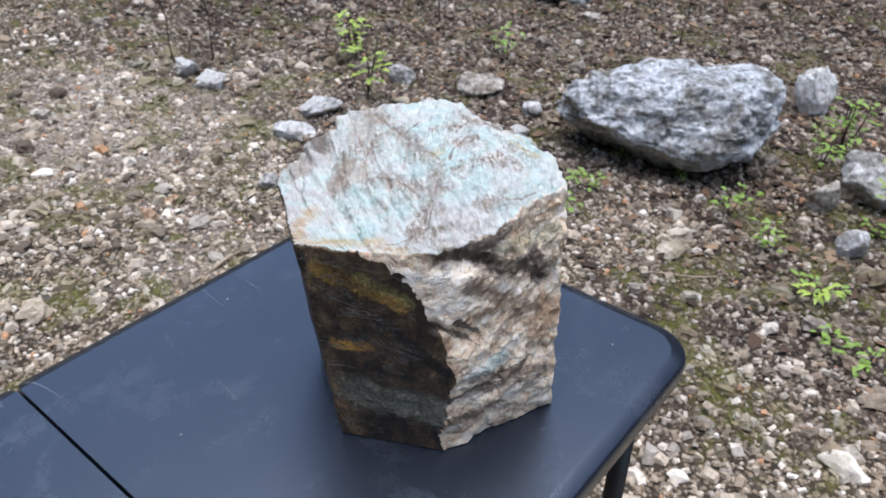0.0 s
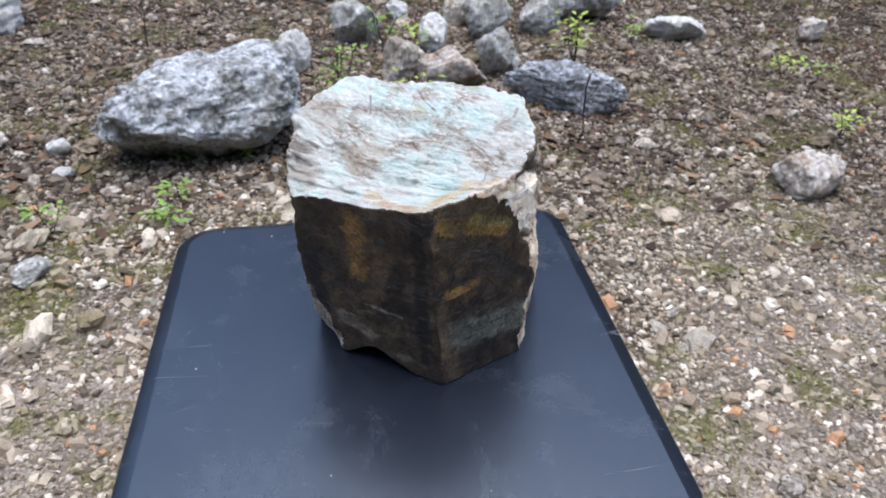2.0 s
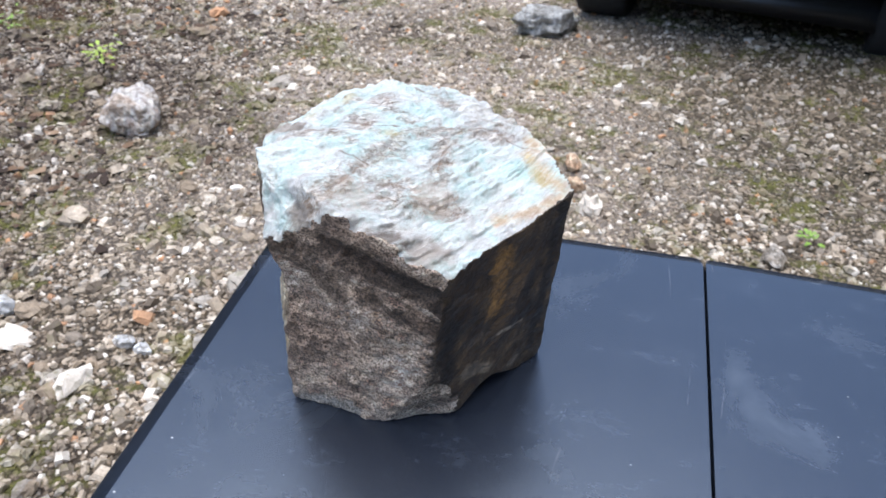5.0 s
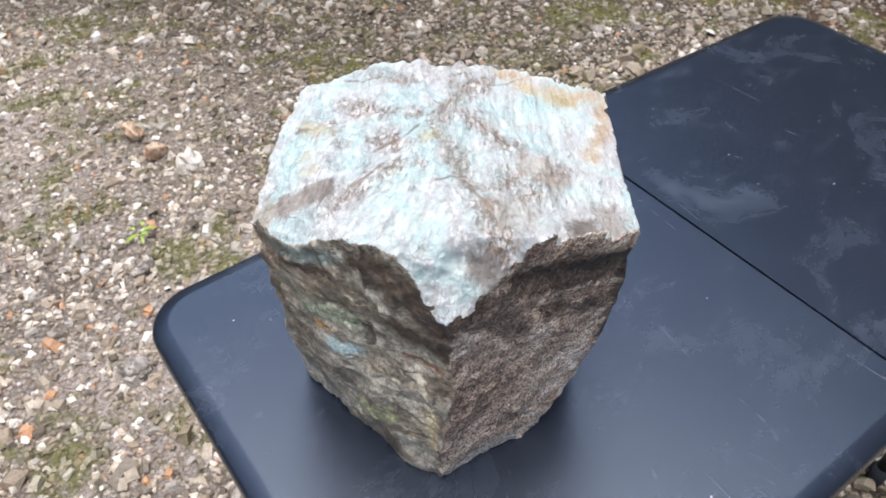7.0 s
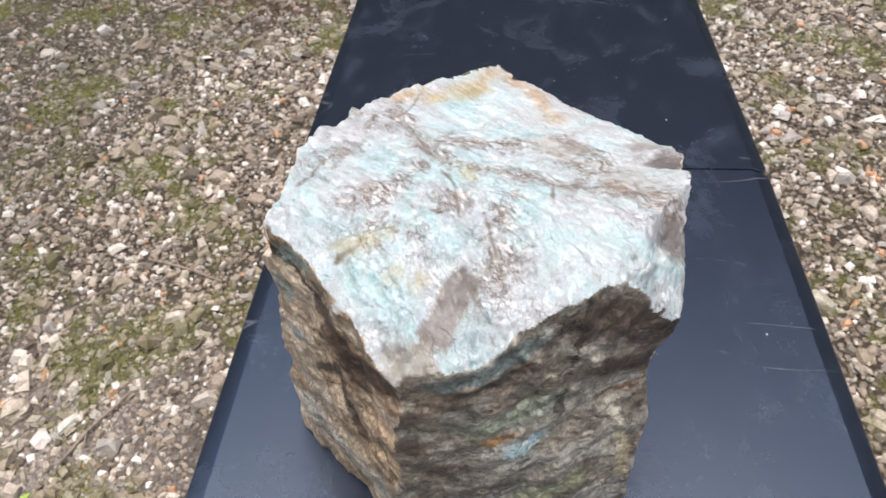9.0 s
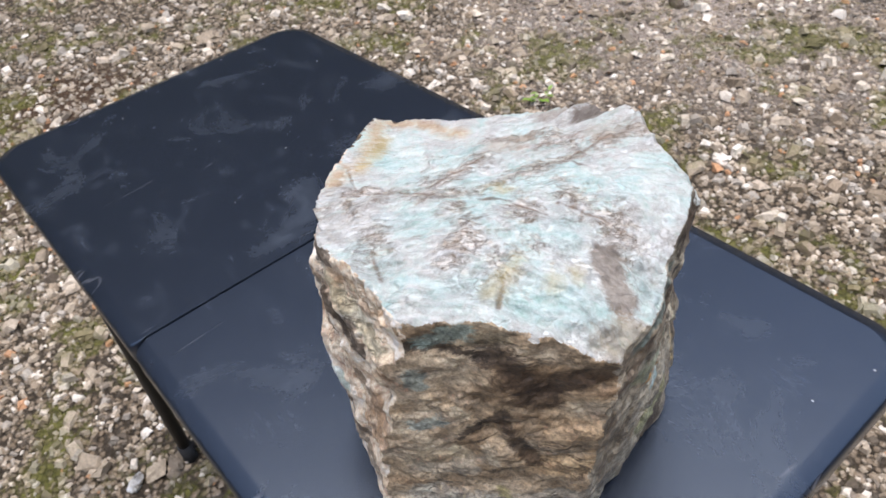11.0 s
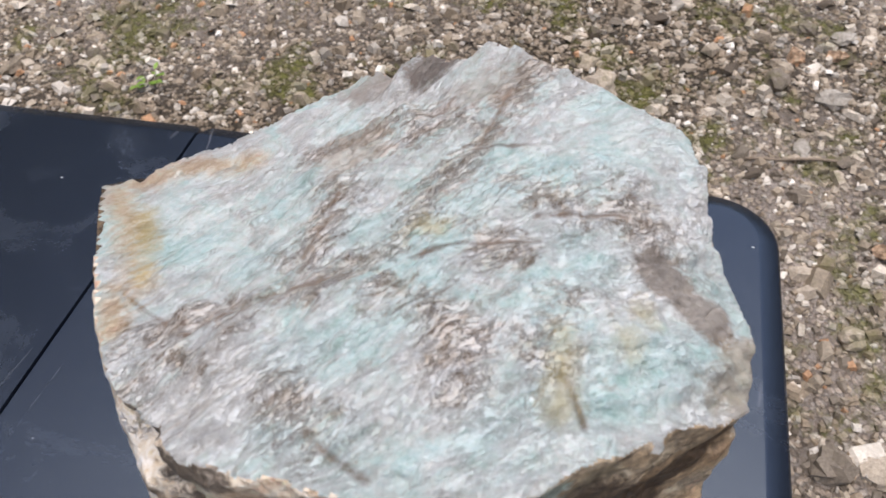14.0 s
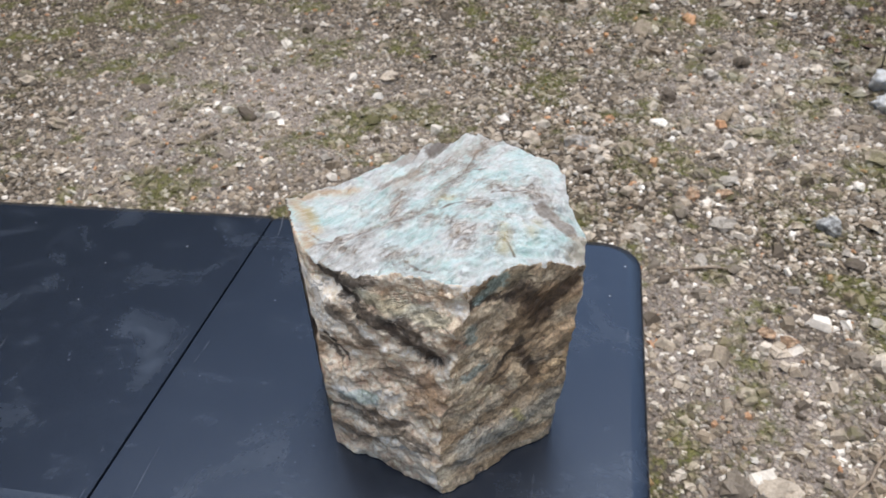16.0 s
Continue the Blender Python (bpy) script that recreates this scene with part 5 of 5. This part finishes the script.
def dry_leaves():
    """Curled brown leaves and bark bits in the mould."""
    rng = np.random.default_rng(77)
    n = 9000
    x, y = rng.uniform(-4.9, -0.6, n), rng.uniform(-4.0, 4.5, n)
    ok = rng.uniform(size=n) < np.clip((-x - 0.9) / 1.3, 0, 1) * np.where(y > 2.2, 0.45, 1.0)
    x, y = x[ok], y[ok]
    n = len(x)
    base = np.array([(-1, 0, 0.1), (-0.4, -0.45, 0.22), (-0.4, 0.45, 0.2), (0.4, -0.4, 0.05), (0.4, 0.4, 0.15), (1, 0, 0.3)])
    faces = np.array([(0, 1, 2), (1, 3, 2), (2, 3, 4), (3, 5, 4)])
    v = base[None] + rng.normal(0, 0.12, (n, 6, 3))
    a, s = rng.uniform(0, 6.283, n)[:, None], rng.uniform(0.012, 0.04, n)[:, None]
    wx, wy = (v[..., 0] * np.cos(a) - v[..., 1] * np.sin(a)) * s, (v[..., 0] * np.sin(a) + v[..., 1] * np.cos(a)) * s
    out = np.stack([x[:, None] + wx, y[:, None] + wy, (ground_height(x, y) + 0.006)[:, None] + v[..., 2] * s * 0.8], 2)
    k = Nodes("dry_leaf", 0.8, spec=0.25)
    tone = k.ramp(k.island(), (0.0, (0.035, 0.022, 0.015)), (0.4, (0.075, 0.045, 0.028)), (0.75, (0.14, 0.085, 0.05)), (0.93, (0.24, 0.16, 0.1)), mode="CONSTANT")
    me = mesh_from("leaf_litter", out.reshape(-1, 3), (faces[None] + (np.arange(n) * 6)[:, None, None]).reshape(-1, 3), False, [k.done(tone)])
    return tagged(new("leaf_litter", me), "dark brown dry leaf litter", "litter", kind="stuff")


dry_leaves()

# ---- parked vehicle ----


def wheel(car, place):
    x, y, z = place
    holder = part("wheel", lathe([(0.20, -0.13), (0.30, -0.145), (0.322, -0.13), (0.33, -0.08), (0.33, 0.08), (0.322, 0.13), (0.30, 0.145), (0.20, 0.13)], 48), RUBBER, car, "black rubber tyre")
    holder.location = place
    rim = part("rim", lathe([(0.0, -0.05), (0.06, -0.07), (0.09, -0.05), (0.17, -0.06), (0.2, -0.085), (0.205, 0.085), (0.0, 0.08)], 40), BLACK_STEEL, holder, "dark wheel rim")
    return rim


def lathe(profile, sides):
    """Turns (radius, along y) about the y axis."""
    bm = bmesh.new()
    rings = [[bm.verts.new((max(r, 1e-4) * math.cos(2 * math.pi * i / sides), y, max(r, 1e-4) * math.sin(2 * math.pi * i / sides))) for i in range(sides)] for r, y in profile]
    for a, b in zip(rings, rings[1:] + rings[:1] if profile[0][0] > 0 else rings[1:]):
        for i in range(sides):
            bm.faces.new((a[i], a[(i + 1) % sides], b[(i + 1) % sides], b[i]))
    return bm


def parked_vehicle():
    ground = at_ground(0.36, 4.25) - 0.01
    car = thing("parked_car", pose(1.955, 3.97, ground, 0, 0, 80), "grey parked vehicle on wide black tyres at the track", "car")
    paint = plain_material("grey_car_paint", (0.16, 0.165, 0.17), 0.3, 0, 0.1)
    bm = bmesh.new()
    # body section along the length: x, sill height, shoulder height, roof height
    rows = []
    for x, low, mid, roof, tuck in ((-0.64, 0.72, 0.86, 0.88, 0.10), (-0.57, 0.68, 0.89, 0.94, 0.04), (-0.45, 0.58, 0.93, 1.02, 0.0), (0.45, 0.40, 0.95, 1.08, 0.0), (0.95, 0.28, 0.97, 1.55, 0.0), (2.4, 0.28, 0.98, 1.6, 0.0), (3.1, 0.28, 0.98, 1.5, 0.0), (3.5, 0.34, 0.95, 1.0, 0.05)):
        ring = [(0.02 + tuck, low), (-0.02 + tuck, low + 0.14), (-0.03 + tuck, mid), (0.16 + tuck, roof), (1.56 - tuck, roof), (1.75 - tuck, mid), (1.74 - tuck, low + 0.14), (1.70 - tuck, low)]
        rows.append([bm.verts.new((x, y, z)) for y, z in ring])
    for a, b in zip(rows, rows[1:]):
        for i in range(8):
            bm.faces.new((a[i], a[(i + 1) % 8], b[(i + 1) % 8], b[i]))
    bm.faces.new(rows[0])
    bm.faces.new(rows[-1])
    bmesh.ops.bevel(bm, geom=bm.edges[:], offset=0.03, segments=2, affect="EDGES")
    part("body", bm, paint, car)
    bm = bmesh.new()
    bmesh.ops.create_cube(bm, size=1, matrix=Matrix.LocRotScale((1.3, 0.86, 0.27), None, (3.2, 1.5, 0.1)))
    part("underbody", bm, BLACK_STEEL, car)
    for x in (0.0, 2.62):
        for y in (0.1, 1.62):
            wheel(car, (x, y, 0.325))


parked_vehicle()


# ---- gravel ----


def scatter(count, low, high, seed, keep):
    """Places on the ground and sizes; keep(x, y) gives the chance that a stone lies there."""
    rng = np.random.default_rng(seed)
    x, y = rng.uniform(-4.9, 4.1, count), rng.uniform(-4.4, 5.2, count)
    ok = rng.uniform(size=count) < keep(x, y)
    x, y = x[ok], y[ok]
    s = low * (high / low) ** (rng.uniform(size=len(x)) ** 1.5)
    return x, y, s, rng


def stones_mesh(x, y, s, rng, detail):
    """Many angular stones in one mesh."""
    if detail:
        base, quads = cube_sphere(4)
        faces = np.concatenate([quads[:, :3], quads[:, [0, 2, 3]]])
    else:
        # a hewn block: four corners below, four above, no underside
        base = np.array([(-0.9, -0.8, -0.35), (0.9, -0.8, -0.35), (0.9, 0.8, -0.35), (-0.9, 0.8, -0.35),
                         (-0.55, -0.5, 0.8), (0.55, -0.5, 0.8), (0.55, 0.5, 0.8), (-0.55, 0.5, 0.8)])
        faces = np.array([(0, 1, 5), (0, 5, 4), (1, 2, 6), (1, 6, 5), (2, 3, 7), (2, 7, 6), (3, 0, 4), (3, 4, 7), (4, 5, 6), (4, 6, 7)])
    n, m = len(x), len(base)
    v = base[None] * (1 + rng.normal(0, 0.16 if detail else 0.24, (n, m, 1 if detail else 3)).clip(-0.4, 0.4))
    v = v * np.stack([rng.uniform(0.7, 1.25, n), rng.uniform(0.6, 1.0, n), rng.uniform(0.35, 0.75, n)], 1)[:, None]
    a, tilt = rng.uniform(0, 6.283, n), rng.normal(0, 0.3, n)
    vx, vz = v[..., 0] * np.cos(tilt)[:, None] - v[..., 2] * np.sin(tilt)[:, None], v[..., 0] * np.sin(tilt)[:, None] + v[..., 2] * np.cos(tilt)[:, None]
    wx = vx * np.cos(a)[:, None] - v[..., 1] * np.sin(a)[:, None]
    wy = vx * np.sin(a)[:, None] + v[..., 1] * np.cos(a)[:, None]
    half = (s / 2)[:, None]
    out = np.stack([x[:, None] + wx * half, y[:, None] + wy * half, (ground_height(x, y) + 0.12 * s)[:, None] + vz * half], 2)
    return out.reshape(-1, 3), (faces[None] + (np.arange(n) * m)[:, None, None]).reshape(-1, 3)


def seen_often(x, y):
    """Thick round the table, thinner far off and right under the table."""
    far = np.hypot((x + 0.5) * 0.95, y - 0.5)
    bare = np.exp(-(np.hypot(x + 0.35, y - 2.6) / 1.1) ** 2) + np.exp(-(np.hypot(x - 1.6, y + 1.9) / 0.9) ** 2) + np.exp(-(np.hypot(x - 0.1, y - 4.6) / 1.2) ** 2)
    darker = np.exp(-(np.hypot(x - 2.3, y - 3.2) / 1.6) ** 4) + np.exp(-(np.hypot(x - 3.3, y - 1.1) / 0.6) ** 4)
    return (1 - 0.3 * np.minimum(darker, 1)) * (1 - 0.25 * np.minimum(bare, 1)) * np.where(np.hypot(x - 0.6, y - 0.3) < 0.7, 0.3, 1.0) * (0.22 + 0.78 * np.exp(-((np.maximum(far - 2.5, 0) / 1.2) ** 2)))


def among(x, y):
    """Cobbles: many towards the shrubs, few on the trodden yard."""
    return 0.15 + 0.85 / (1 + np.exp((x + 0.9 + 0.25 * np.minimum(y - 1, 1)) * 4))


def gravel(name, count, low, high, seed, label, detail=False):
    x, y, s, rng = scatter(count, low, high, seed, among if detail else seen_often)
    v, f = stones_mesh(x, y, s, rng, detail)
    return tagged(new(name, mesh_from(name, v, f, False, [PEBBLES])), label, "gravel", kind="stuff")


gravel("coarse_gravel", 300000, 0.009, 0.030, 102, "coarse mixed white, tan and grey gravel")
gravel("large_gravel", 22000, 0.024, 0.06, 104, "larger angular grey and tan gravel stones")
gravel("cobbles", 2300, 0.045, 0.11, 103, "scattered pale cobbles lying in the gravel", True)
